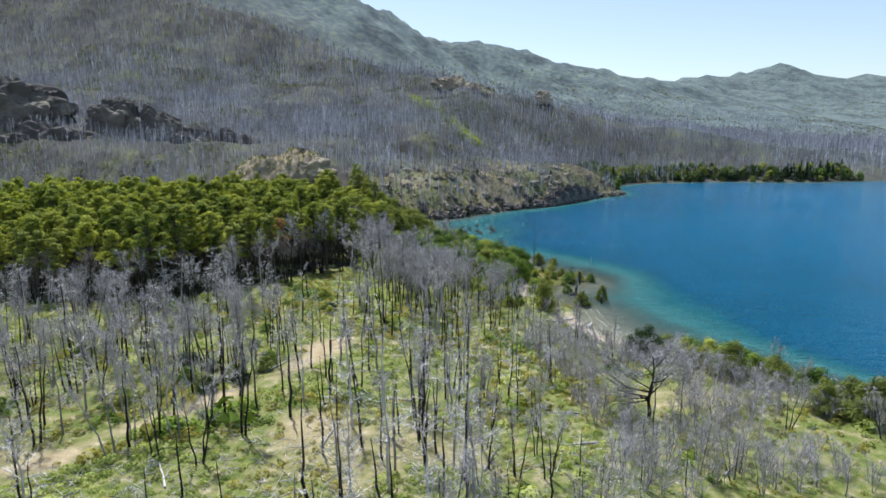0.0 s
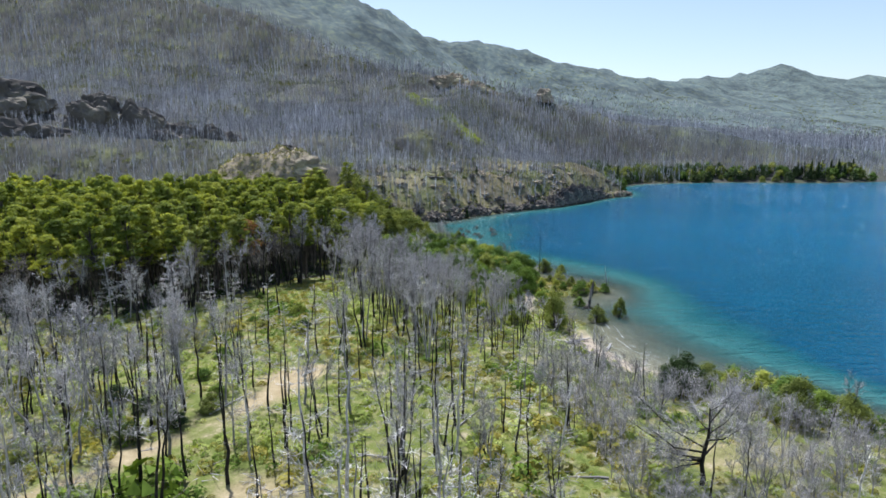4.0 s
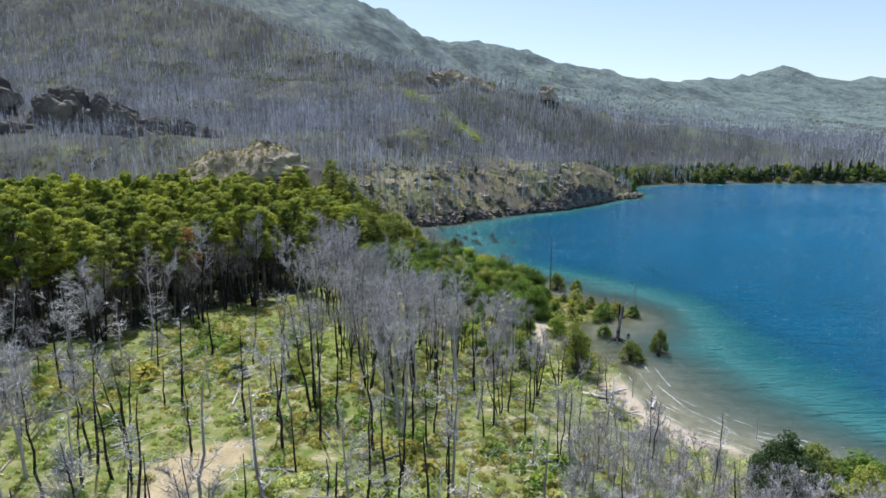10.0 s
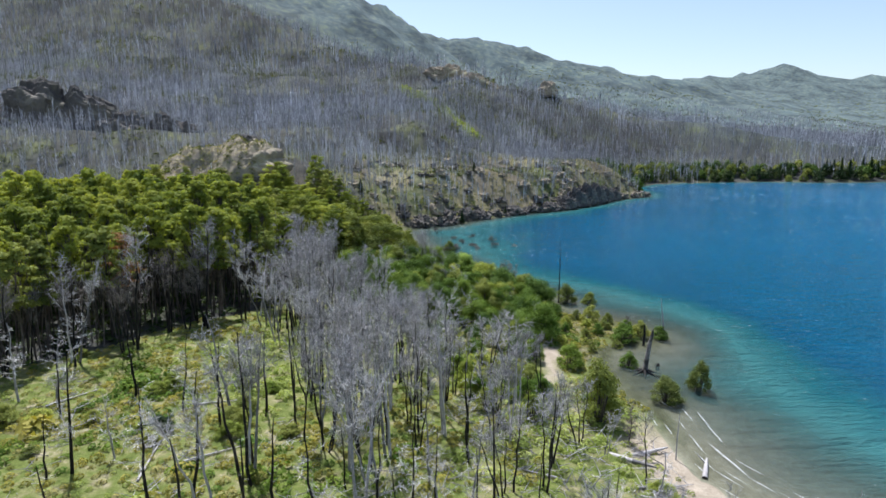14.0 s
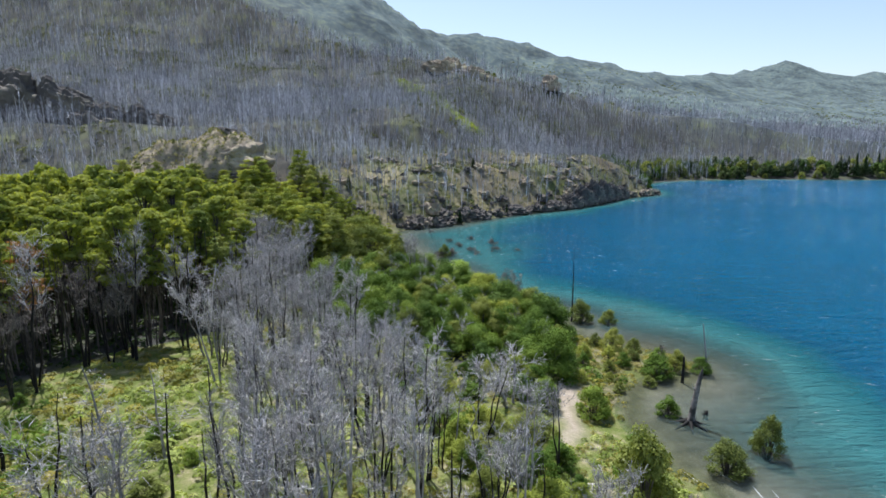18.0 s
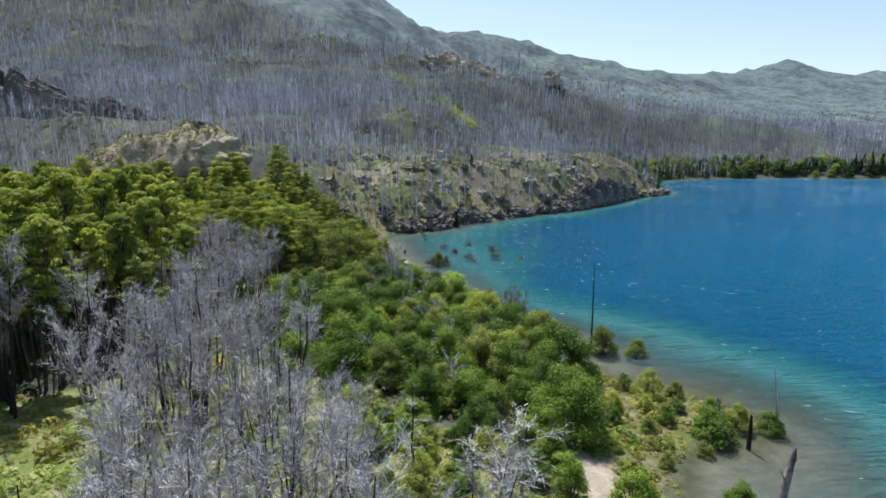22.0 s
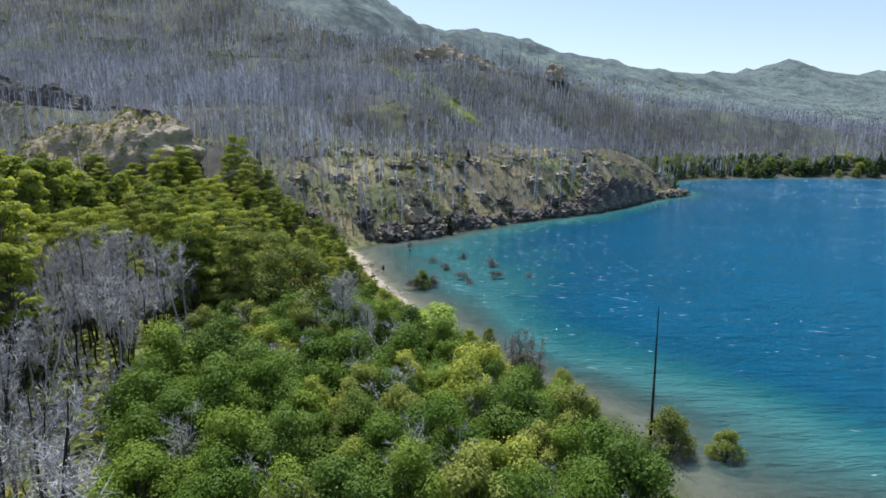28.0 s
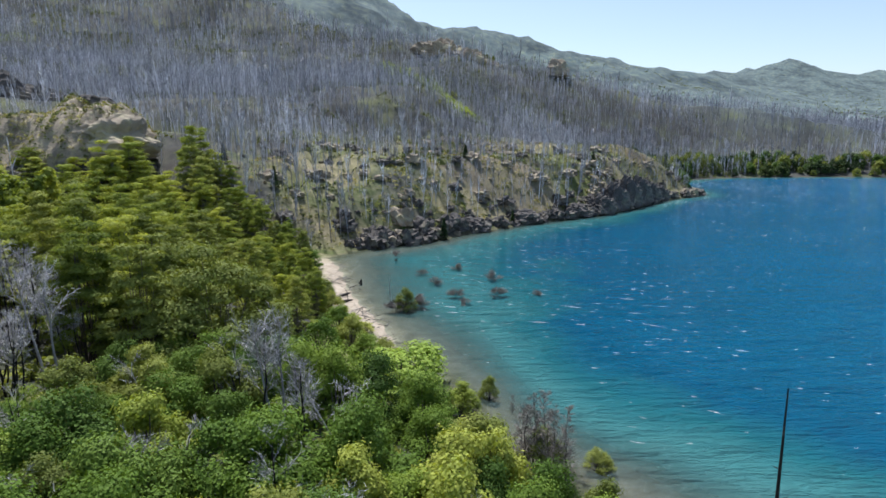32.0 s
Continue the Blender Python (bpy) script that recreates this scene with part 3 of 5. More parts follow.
def dead_tree_meshes(seed, h, kind, trunk_mat, limb_mat, twig_mat=None):
    r = np.random.default_rng(seed)
    trunk, limbs, twigs = dead_tree(r, h, kind)
    tv, tf = blades(twigs)
    lv, lf = tris(*sticks(limbs, 3))
    crown = fast_mesh("crown", *join((lv, lf), (tv, tf)), [limb_mat, twig_mat or (SILVER if kind == "sparse" else TWIG)])
    crown.polygons.foreach_set("material_index", np.r_[np.zeros(len(lf)), np.ones(len(tf))].astype(np.int32))
    return smooth(fast_mesh("trunk", *join(*trunk), trunk_mat)), crown


def standing(name, meshes, names, pos, rot, scale, label, category, group="", lean=(0, 0)):
    top = thing(name, label, category, group)
    top.matrix_world = Matrix.LocRotScale(pos, Euler((lean[0], lean[1], rot)), Vector((scale,) * 3) if isinstance(scale, float) else Vector(scale))
    for me, nm in zip(meshes, names):
        part(nm, me, top)
    return top


DEAD = {
    "pole": [dead_tree_meshes(100 + i, 7.5 + 1.2 * (i % 3), "pole", CHAR, CHAR if i % 2 else GREY_WOOD) for i in range(5)],
    "sparse": [dead_tree_meshes(120 + i, 9.5 + (i % 3), "sparse", CHAR if i % 2 else GREY_WOOD, GREY_WOOD) for i in range(6)],
    "bushy": [dead_tree_meshes(140 + i, 9.5 + (i % 3), "bushy", CHAR if i % 5 else GREY_WOOD, (GREY_WOOD, DARK_WOOD, BROWN_TWIG)[i % 3]) for i in range(7)],
    "scorched": [dead_tree_meshes(170 + i, 10.5 + (i % 3), "bushy", CHAR, DARK_WOOD, BROWN_TWIG) for i in range(4)],
    "candelabra": [dead_tree_meshes(160 + i, 8.5 + i, "candelabra", CHAR if i else GREY_WOOD, GREY_WOOD) for i in range(3)],
}
DEAD_LABEL = {
    "pole": "charred black burnt trunk with a few stubs, standing in the clearing",
    "sparse": "dead grey tree with short broken twigs, standing in green undergrowth",
    "bushy": "dead silver-grey tree with a fine bare crown on dark stems",
    "scorched": "scorched dark dead tree with a bare brown-grey crown",
    "candelabra": "wide dead tree with forked bare grey limbs",
}


def dead_at(kind, x, y, r, scale=1.0, group="burnt trees in the clearing", name="burnt_snag"):
    k = DEAD[kind][r.integers(0, len(DEAD[kind]))]
    z = float(terrain(np.array([x]), np.array([y]))[0])
    return standing(name, k, ("trunk", "crown"), (x, y, z), r.uniform(0, 6.28), float(scale), DEAD_LABEL[kind], "dead tree",
                    group, (r.normal() * 0.035, r.normal() * 0.035))


# ---- living trees and shrubs ----
def tall_tree_meshes(seed, h, mat, leaves, size=0.0098):
    """A forest tree: bare stem, limbs and a clumped crown in the upper half."""
    r = np.random.default_rng(seed)
    n = 5
    lean = r.normal(size=2) * 0.03 * h
    pts = [np.array([lean[0] * k / n + r.normal() * 0.12, lean[1] * k / n + r.normal() * 0.12, -0.4 + (h * 0.9) * k / n]) for k in range(n + 1)]
    r0 = h * 0.013
    rods = [[*pts[k], *pts[k + 1], r0 * (1 - 0.75 * k / n), r0 * (1 - 0.75 * (k + 1) / n)] for k in range(n)]
    blobs, limbs = [], []
    for _ in range(46):
        f = r.uniform(0.47, 0.97)
        a = r.uniform(0, 6.28)
        out = h * 0.20 * min(1.0, (1.03 - f) / 0.42) ** 0.75 * (0.6 + 0.4 * sstep(0.46, 0.6, f)) * r.uniform(0.25, 1.0)
        k = min(int(f * n), n - 1)
        p = pts[k]
        c = np.array([p[0] + np.cos(a) * out, p[1] + np.sin(a) * out, f * h])
        blobs.append([*c, h * r.uniform(0.030, 0.056), 0.5])
        limbs.append([*p, *c, r0 * 0.3, r0 * 0.1])
    blobs.append([*pts[-1], h * 0.05, 1.0])
    v, f = crown_leaves(blobs, leaves, h * size, r, 0.35)
    return smooth(fast_mesh("trunk", *join(sticks(rods, 5), sticks(limbs, 3)), BARK)), fast_mesh("crown", v, f, mat)


def shrub_meshes(seed, w, h, mat, leaves, size=0.22, tall=1.0, clumps=26, swell=1.0):
    """A rounded shrub of several clumps on short stems."""
    r = np.random.default_rng(seed)
    blobs, stems = [], []
    for k in range(clumps + 12):
        a, q = r.uniform(0, 6.28), r.uniform(0.0, 1.0) ** 0.55 if k < clumps else r.uniform(0.8, 1.1)
        rad = w * r.uniform(0.09, 0.175) * swell
        x, y = np.cos(a) * q * w * 0.40, np.sin(a) * q * w * 0.40
        z = h * (0.26 + 0.58 * (1 - q * q) * r.uniform(0.6, 1.12)) if k < clumps else h * r.uniform(0.10, 0.25)
        blobs.append([x, y, z, rad, min(1.0, h / w) * 0.95 * tall])
        if k % 2 == 0:
            stems.append([x * 0.15, y * 0.15, -0.3, x * 0.8, y * 0.8, z, 0.06, 0.02])
    v, f = crown_leaves(blobs, leaves, size, r, 0.2)
    return fast_mesh("stem", *sticks(stems, 4), BARK), fast_mesh("crown", v, f, mat)


def conifer_meshes(seed, h, w, mat, leaves=900):
    r = np.random.default_rng(seed)
    f = r.uniform(0.06, 1, leaves) ** 0.8
    a = r.uniform(0, 6.28, leaves)
    rad = w * (1.02 - f) * (0.55 + 0.45 * np.abs(np.sin(f * 23 + r.uniform(0, 1)))) * r.uniform(0.45, 1.05, leaves)
    c = np.stack([np.cos(a) * rad, np.sin(a) * rad, f * h - rad * 0.15], 1)
    v, q = leaf_quads(c, np.stack([np.cos(a) * 0.6, np.sin(a) * 0.6, np.full(leaves, 0.8)], 1), h * 0.026, r, 1.7)
    return fast_mesh("trunk", *sticks([[0, 0, -0.4, 0, 0, h * 0.95, h * 0.014, 0.02]], 5), BARK), fast_mesh("crown", v, q, mat)


# burnt forest on the near and far slopes
def hill_tree(r, h, twigs_n, girth=0.16):
    v, f = sticks([[0, 0, -0.5, r.normal() * 0.25, r.normal() * 0.25, h, girth, 0.05]], 3)
    f = np.concatenate([f[:, [0, 1, 2]], f[:, [0, 2, 3]]])
    vs = [v]
    for _ in range(twigs_n):
        z = r.uniform(0.3, 0.95) * h
        a = r.uniform(0, 6.28)
        ln = h * 0.13 * (1.3 - z / h) + 0.4
        d = np.array([np.cos(a) * ln, np.sin(a) * ln, ln * r.uniform(0.9, 2.4)])
        s = unit(np.cross(d, r.normal(size=3))) * girth * 0.62
        p = np.array([0, 0, z])
        vs.append(np.stack([p - s, p + s, p + d]))
    t = len(v) + np.arange(twigs_n * 3).reshape(-1, 3)
    return np.concatenate(vs), np.concatenate([f, t])


def regrowth(x, y):
    """The bright strip of regrowth down the spur, 0 on its line and 1 at its edge."""
    return np.abs(x - 25 + 0.35 * (y - 410)) / 9 + np.where((y > 405) & (y < 560), 0, 9)


CLEAR = [(-68, 262, 26, 11), (-56, 260, 14, 9), (-172, 341, 36, 8), (-246, 346, 30, 12), (-118, 312, 30, 8), (-206, 312, 24, 9), (-262, 318, 28, 12), (24, 586, 36, 14), (101, 600, 10, 9), (76, 322, 14, 8)]


def off_rocks(x, y):
    return np.all([((x - cx) / a) ** 2 + ((y - cy) / b) ** 2 > 1 for cx, cy, a, b in CLEAR], axis=0)


def before_spur(x, y):
    """The face of the spur that looks down on the lake."""
    return y < np.interp(x, [-900, -380, -160, -48, 20, 62, 91, 104, 120, 160], [1000, 850, 745, 660, 600, 602, 606, 608, 585, 500]) + 12


def lit_slope(x, y):
    """Ground that can come into view: ahead of the path and not in the lake."""
    return (np.abs(x - 5) < (y - 20) * 0.90) & (shore_distance(x, y) > 3)


_r = np.random.default_rng(21)
HILL_T = [hill_tree(_r, 6.2 + 0.9 * i, 17, 0.10) for i in range(7)]
_p = scatter(-420, 190, 238, 600, 2.85, _r, lambda x, y: lit_slope(x, y) & off_rocks(x, y) & ((regrowth(x, y) > 1) | (_r.random(x.shape) < 0.3)) & (fractal(x, y, 34, 71, 4) + 0.5 * _r.normal(size=x.shape) > -0.95 + 0.05 * sstep(40, 5, shore_distance(x, y)) * sstep(-60, -20, x))
             & ((x > -15) | (y > 246)))
_v, _f = replicate(HILL_T, _p, heights(_p), (0.8 + 0.22 * fractal(_p[:, 0], _p[:, 1], 60, 73, 2)) * np.exp(_r.normal(size=len(_p)) * 0.26) * (1 - 0.22 * sstep(55, 20, shore_distance(_p[:, 0], _p[:, 1])) * sstep(-80, -30, _p[:, 0])), _r)
tagged(new("burnt_forest", fast_mesh("burnt_forest", _v, _f, HILL_WOOD)), "burnt grey forest of bare trunks on the near hillside", "dead forest", kind="stuff")
_p = scatter(-900, 900, 600, 1000, 5.0, _r, lambda x, y: (before_spur(x, y) | (x > 130) | (_r.random(x.shape) < 0.35)) & lit_slope(x, y) & off_rocks(x, y) & (np.abs(x) < y * 0.86))
_p = np.concatenate([_p, scatter(110, 620, 462, 600, 4.6, _r, lambda x, y: (shore_distance(x, y) > 12) & ((x > 190) | (y > 600 - 0.6 * (x - 110))))])
_T = [hill_tree(_r, 9 + i, 9, 0.25) for i in range(4)]
_v, _f = replicate(_T, _p, heights(_p), np.where((_p[:, 0] > 105) & (_p[:, 1] < 620), 0.85, 1.0) * (0.85 + 0.2 * fractal(_p[:, 0], _p[:, 1], 80, 75, 2)) * np.exp(_r.normal(size=len(_p)) * 0.26), _r)
tagged(new("burnt_forest", fast_mesh("burnt_forest", _v, _f, HILL_WOOD)), "burnt grey forest on the upper slope", "dead forest", kind="stuff")
_p = scatter(-700, 1500, 1000, 1700, 8.5, _r, lambda x, y: (y < np.interp(x, [-700, -450, -184, -55, 220, 426, 688], [1220, 1220, 1300, 1500, 1700, 1750, 1742]) - 300) & (np.abs(x) < y * 0.86) & (shore_distance(x, y) > 3))
_v, _f = replicate([hill_tree(_r, 3.4, 4, 0.6)], _p, heights(_p), _r.uniform(0.7, 1.3, len(_p)), _r)
tagged(new("burnt_forest", fast_mesh("burnt_forest", _v, _f, HILL_WOOD)), "thin burnt forest on the distant ridge", "dead forest", kind="stuff")


def clump(r, size, n, leaf=0.145):
    c = unit(r.normal(size=(n, 3))) * [0.5, 0.5, 0.36] * size
    c[:, 2] = np.abs(c[:, 2]) + 0.05
    return leaf_quads(c, unit(c) + [0, 0, 0.5], size * leaf, r, 1.3)


_T = [clump(_r, 1.0, 14) for _ in range(5)]
_p = scatter(-420, 200, 236, 700, 2.8, _r, lambda x, y: lit_slope(x, y) & (fractal(x, y, 30, 81, 3) > 0.12 - 0.7 * sstep(60, 15, shore_distance(x, y))))
_v, _f = replicate(_T, _p, heights(_p), (0.9 * np.exp(_r.normal(size=len(_p)) * 0.5) + 0.5) * np.where(_p[:, 1] > 380, 1.35, 1.0), _r)
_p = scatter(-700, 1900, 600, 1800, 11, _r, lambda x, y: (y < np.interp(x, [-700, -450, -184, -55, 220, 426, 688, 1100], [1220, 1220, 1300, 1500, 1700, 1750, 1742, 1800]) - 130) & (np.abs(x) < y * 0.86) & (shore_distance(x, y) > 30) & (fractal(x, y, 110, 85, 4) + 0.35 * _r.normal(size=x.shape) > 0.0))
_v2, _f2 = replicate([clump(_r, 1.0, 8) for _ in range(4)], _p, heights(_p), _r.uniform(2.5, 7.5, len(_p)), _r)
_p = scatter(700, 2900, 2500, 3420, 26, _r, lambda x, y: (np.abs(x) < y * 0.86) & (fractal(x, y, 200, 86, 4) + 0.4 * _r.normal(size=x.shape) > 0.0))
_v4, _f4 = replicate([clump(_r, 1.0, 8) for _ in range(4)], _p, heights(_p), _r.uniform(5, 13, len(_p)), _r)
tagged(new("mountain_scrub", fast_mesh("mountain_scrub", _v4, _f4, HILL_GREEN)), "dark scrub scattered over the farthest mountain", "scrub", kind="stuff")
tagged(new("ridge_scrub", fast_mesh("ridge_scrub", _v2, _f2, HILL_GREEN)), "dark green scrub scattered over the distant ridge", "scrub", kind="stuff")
_q = scatter(-30, 112, 248, 366, 1.5, _r, lambda x, y: (shore_distance(x, y) > 1.5) & (shore_distance(x, y) < 60) & (fractal(x, y, 9, 87, 3) > -0.1))
_m = fractal(_q[:, 0], _q[:, 1], 15, 88, 3) + 0.35 * _r.normal(size=len(_q))
for _k, _mat, _nm, _lb in ((_m < 0.05, STRAW, "dry_grass", "pale dry grass tufts between the rocks of the bluff"), ((_m >= 0.05) & (_m < 0.6), HILL_GREEN, "bluff_scrub", "olive scrub between the rocks of the bluff"), (_m >= 0.6, LEAF_DEEP, "bluff_scrub", "green scrub between the rocks of the bluff")):
    _v3, _f3 = replicate(_T, _q[_k], heights(_q[_k]), _r.uniform(0.5, 1.3, int(_k.sum())) * (1.5 if _mat is LEAF_SHRUB else 1.0), _r)
    tagged(new(_nm, fast_mesh(_nm, _v3, _f3, _mat)), _lb, "scrub", kind="stuff")
_q = np.concatenate([scatter(-60, 60, 395, 560, 2.3, _r, lambda x, y: (np.abs(x - 25 + 0.35 * (y - 410)) < 6 + 5 * fractal(x, y, 18, 89, 2)) & (y > 405) & (y < 560)), scatter(-350, -285, 575, 625, 3.6, _r, lambda x, y: np.hypot((x + 318) / 30, (y - 600) / 18) < 1)])
_v3, _f3 = replicate(_T, _q, heights(_q), _r.uniform(1.6, 3.2, len(_q)), _r)
tagged(new("hillside_scrub", fast_mesh("hillside_scrub", _v3, _f3, HERB)), "bright yellow-green regrowth on the burnt slope", "scrub", kind="stuff")
tagged(new("hillside_scrub", fast_mesh("hillside_scrub", _v, _f, HILL_GREEN)), "low olive green scrub between the burnt trunks", "scrub", kind="stuff")

def ground_at(x, y):
    return float(terrain(np.array([x], float), np.array([y], float))[0])


# ---- the living grove ----
_r = np.random.default_rng(31)
TALL = [tall_tree_meshes(200 + i, 15.5 + 0.5 * i, LEAF_FOREST, 4600) for i in range(6)] + [tall_tree_meshes(220 + i, 14.0, LEAF_OLIVE, 4200) for i in range(2)]
_p = scatter(-150, 0, 112, 246, 4.5, _r, lambda x, y: in_poly(x, y, FOREST) & (np.abs(x) < y * 0.80))
_p = _p[np.argsort(np.hypot(_p[:, 0], _p[:, 1] - 90))]
_T = []
for k in range(5):
    _me = tall_tree_meshes(240 + k, 16.0, LEAF_FOREST, 900, 0.021)[1]
    _co = np.empty(len(_me.vertices) * 3, np.float32)
    _me.vertices.foreach_get("co", _co)
    _T.append((_co.reshape(-1, 3).astype(float), np.arange(len(_me.vertices)).reshape(-1, 3)))
    bpy.data.meshes.remove(_me)
_v, _f = replicate(_T, _p[300:], heights(_p[300:]), _r.uniform(0.84, 1.08, len(_p) - 300), _r)
tagged(new("forest_canopy", fast_mesh("forest_canopy", _v, _f, LEAF_FOREST)), "dense green treetops deep in the living grove", "trees", kind="stuff")
_p = _p[:300]
for (x, y), z in zip(_p, heights(_p)):
    standing("forest_tree", TALL[_r.integers(0, len(TALL))], ("trunk", "crown"), (x, y, z), _r.uniform(0, 6.28), float(_r.uniform(0.78, 1.1)),
             "tall green beech with a bare dark stem in the living grove", "tree", "trees of the living grove")
standing("forest_tree", tall_tree_meshes(230, 15.0, LEAF_RUST, 800), ("trunk", "crown"), (-36.9, 135, 1.9), 1.0, 0.98, "scorched tree with rust-brown leaves at the edge of the grove", "tree")

# dark leaf clumps added so the grove floor reads as deep shade
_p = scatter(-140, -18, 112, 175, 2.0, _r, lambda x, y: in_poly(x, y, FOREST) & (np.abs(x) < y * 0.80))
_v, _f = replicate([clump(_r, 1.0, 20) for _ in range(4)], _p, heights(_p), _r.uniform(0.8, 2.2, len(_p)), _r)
tagged(new("forest_undergrowth", fast_mesh("forest_undergrowth", _v, _f, LEAF_DARK)), "dark low growth added for the deep shade on the grove floor", "undergrowth", kind="stuff")
_p = scatter(-140, -18, 114, 200, 1.9, _r, lambda x, y: in_poly(x, y, FOREST) & (np.abs(x) < y * 0.80))
_v, _f = replicate([sticks([[0, 0, -0.4, 0.3, 0.1, 6, 0.11, 0.08], [0.3, 0.1, 6, 0.2, -0.2, 11 + k, 0.08, 0.03]], 4) for k in range(3)], _p, heights(_p), _r.uniform(0.7, 1.05, len(_p)), _r)
tagged(new("forest_stems", fast_mesh("forest_stems", _v, _f, BARK)), "thin dark stems crowding the shade of the living grove", "trees", kind="stuff")

# ---- broad trees on the rise behind the cove ----
BROAD = [shrub_meshes(400 + i, 8.0, 13.5 + 1.0 * (i % 3), (LEAF_OLIVE, LEAF_FOREST, LEAF_OLIVE, LEAF_FOREST, LEAF_YELLOW, LEAF_FOREST)[i], 15000, 0.10, 0.45, 58, 0.8) for i in range(6)]
_p = scatter(-95, 0, 158, 256, 5.0, _r, lambda x, y: in_poly(x, y, RISE) & (np.hypot((x + 28) / 5, (y - 183) / 7) > 1) & (np.hypot((x + 20) / 5, (y - 170) / 13) > 1))
for (x, y), z in zip(_p, heights(_p)):
    standing("broad_tree", BROAD[_r.integers(0, len(BROAD))], ("stem", "crown"), (x, y, z), _r.uniform(0, 6.28), float(_r.uniform(0.72, 1.08) * (0.5 + 0.5 * sstep(4, 32, shore_distance(x, y)))),
             "broad yellow-green tree on the rise behind the cove", "tree", "trees behind the cove")
BIG = shrub_meshes(420, 13.0, 11.5, LEAF_OLIVE, 20000, 0.115, 0.62)
standing("broad_tree", BIG, ("stem", "crown"), (-8.4, 188, 1.8), 0.4, 1.0, "large domed olive green tree beside the cove", "tree")
standing("broad_tree", BIG, ("stem", "crown"), (-16.6, 199, 2.0), 2.4, 0.8, "large domed olive green tree behind the cove", "tree")

_p = scatter(-56, 24, 132, 254, 1.7, _r, lambda x, y: (in_poly(x, y, RISE) | in_poly(x, y, SHRUBS) | (np.hypot((x + 21) / 8, (y - 168) / 18) < 1)) & (shore_distance(x, y) > 1.5))
_v, _f = replicate([clump(_r, 1.0, 22) for _ in range(5)], _p, heights(_p), _r.uniform(0.7, 1.9, len(_p)), _r)
tagged(new("undergrowth", fast_mesh("undergrowth", _v, _f, LEAF_OLIVE)), "olive low growth under the trees behind the cove", "undergrowth", kind="stuff")

# ---- shrubs by the shore ----
BUSH = [shrub_meshes(300 + i, 5.0, 3.9 + 0.3 * i, (LEAF_SHRUB, LEAF_DEEP, LEAF_SHRUB, LEAF_DEEP, LEAF_SHRUB)[i], 14500, 0.060, 1.0, 20, 1.2) for i in range(5)] + [shrub_meshes(310, 4.6, 4.2, LEAF_OLIVE, 14000, 0.060), shrub_meshes(311, 4.2, 4.0, LEAF_YELLOW, 14000, 0.060)]
_p = scatter(-24, 26, 130, 190, 3.5, _r, lambda x, y: in_poly(x, y, SHRUBS) & (x > -13 - 0.2 * (y - 160)) & (np.hypot(x - 9.6, y - 183.6) > 5.8) & (np.hypot(x - 2.2, y - 169.5) > 3.0) & (np.hypot(x - 18.6, y - 172) > 3))
for (x, y), z in zip(_p, heights(_p)):
    standing("shrub", BUSH[_r.choice(7, p=[0.13, 0.24, 0.13, 0.24, 0.13, 0.10, 0.03] if x < 8 else [0.20, 0.06, 0.20, 0.06, 0.20, 0.18, 0.10])], ("stem", "crown"), (x, y, z), _r.uniform(0, 6.28), float(_r.uniform(0.65, 1.32)),
             "dense round green shrub by the lake shore", "shrub", "shrubs by the shore")

LONE = {k: shrub_meshes(330 + i, 3.0, 3.0, m, 5600, 0.056) for i, (k, m) in enumerate((("green", LEAF_SHRUB), ("olive", LEAF_OLIVE), ("dark", LEAF_DARK), ("yellow", LEAF_YELLOW), ("willow", LEAF_WILLOW)))}
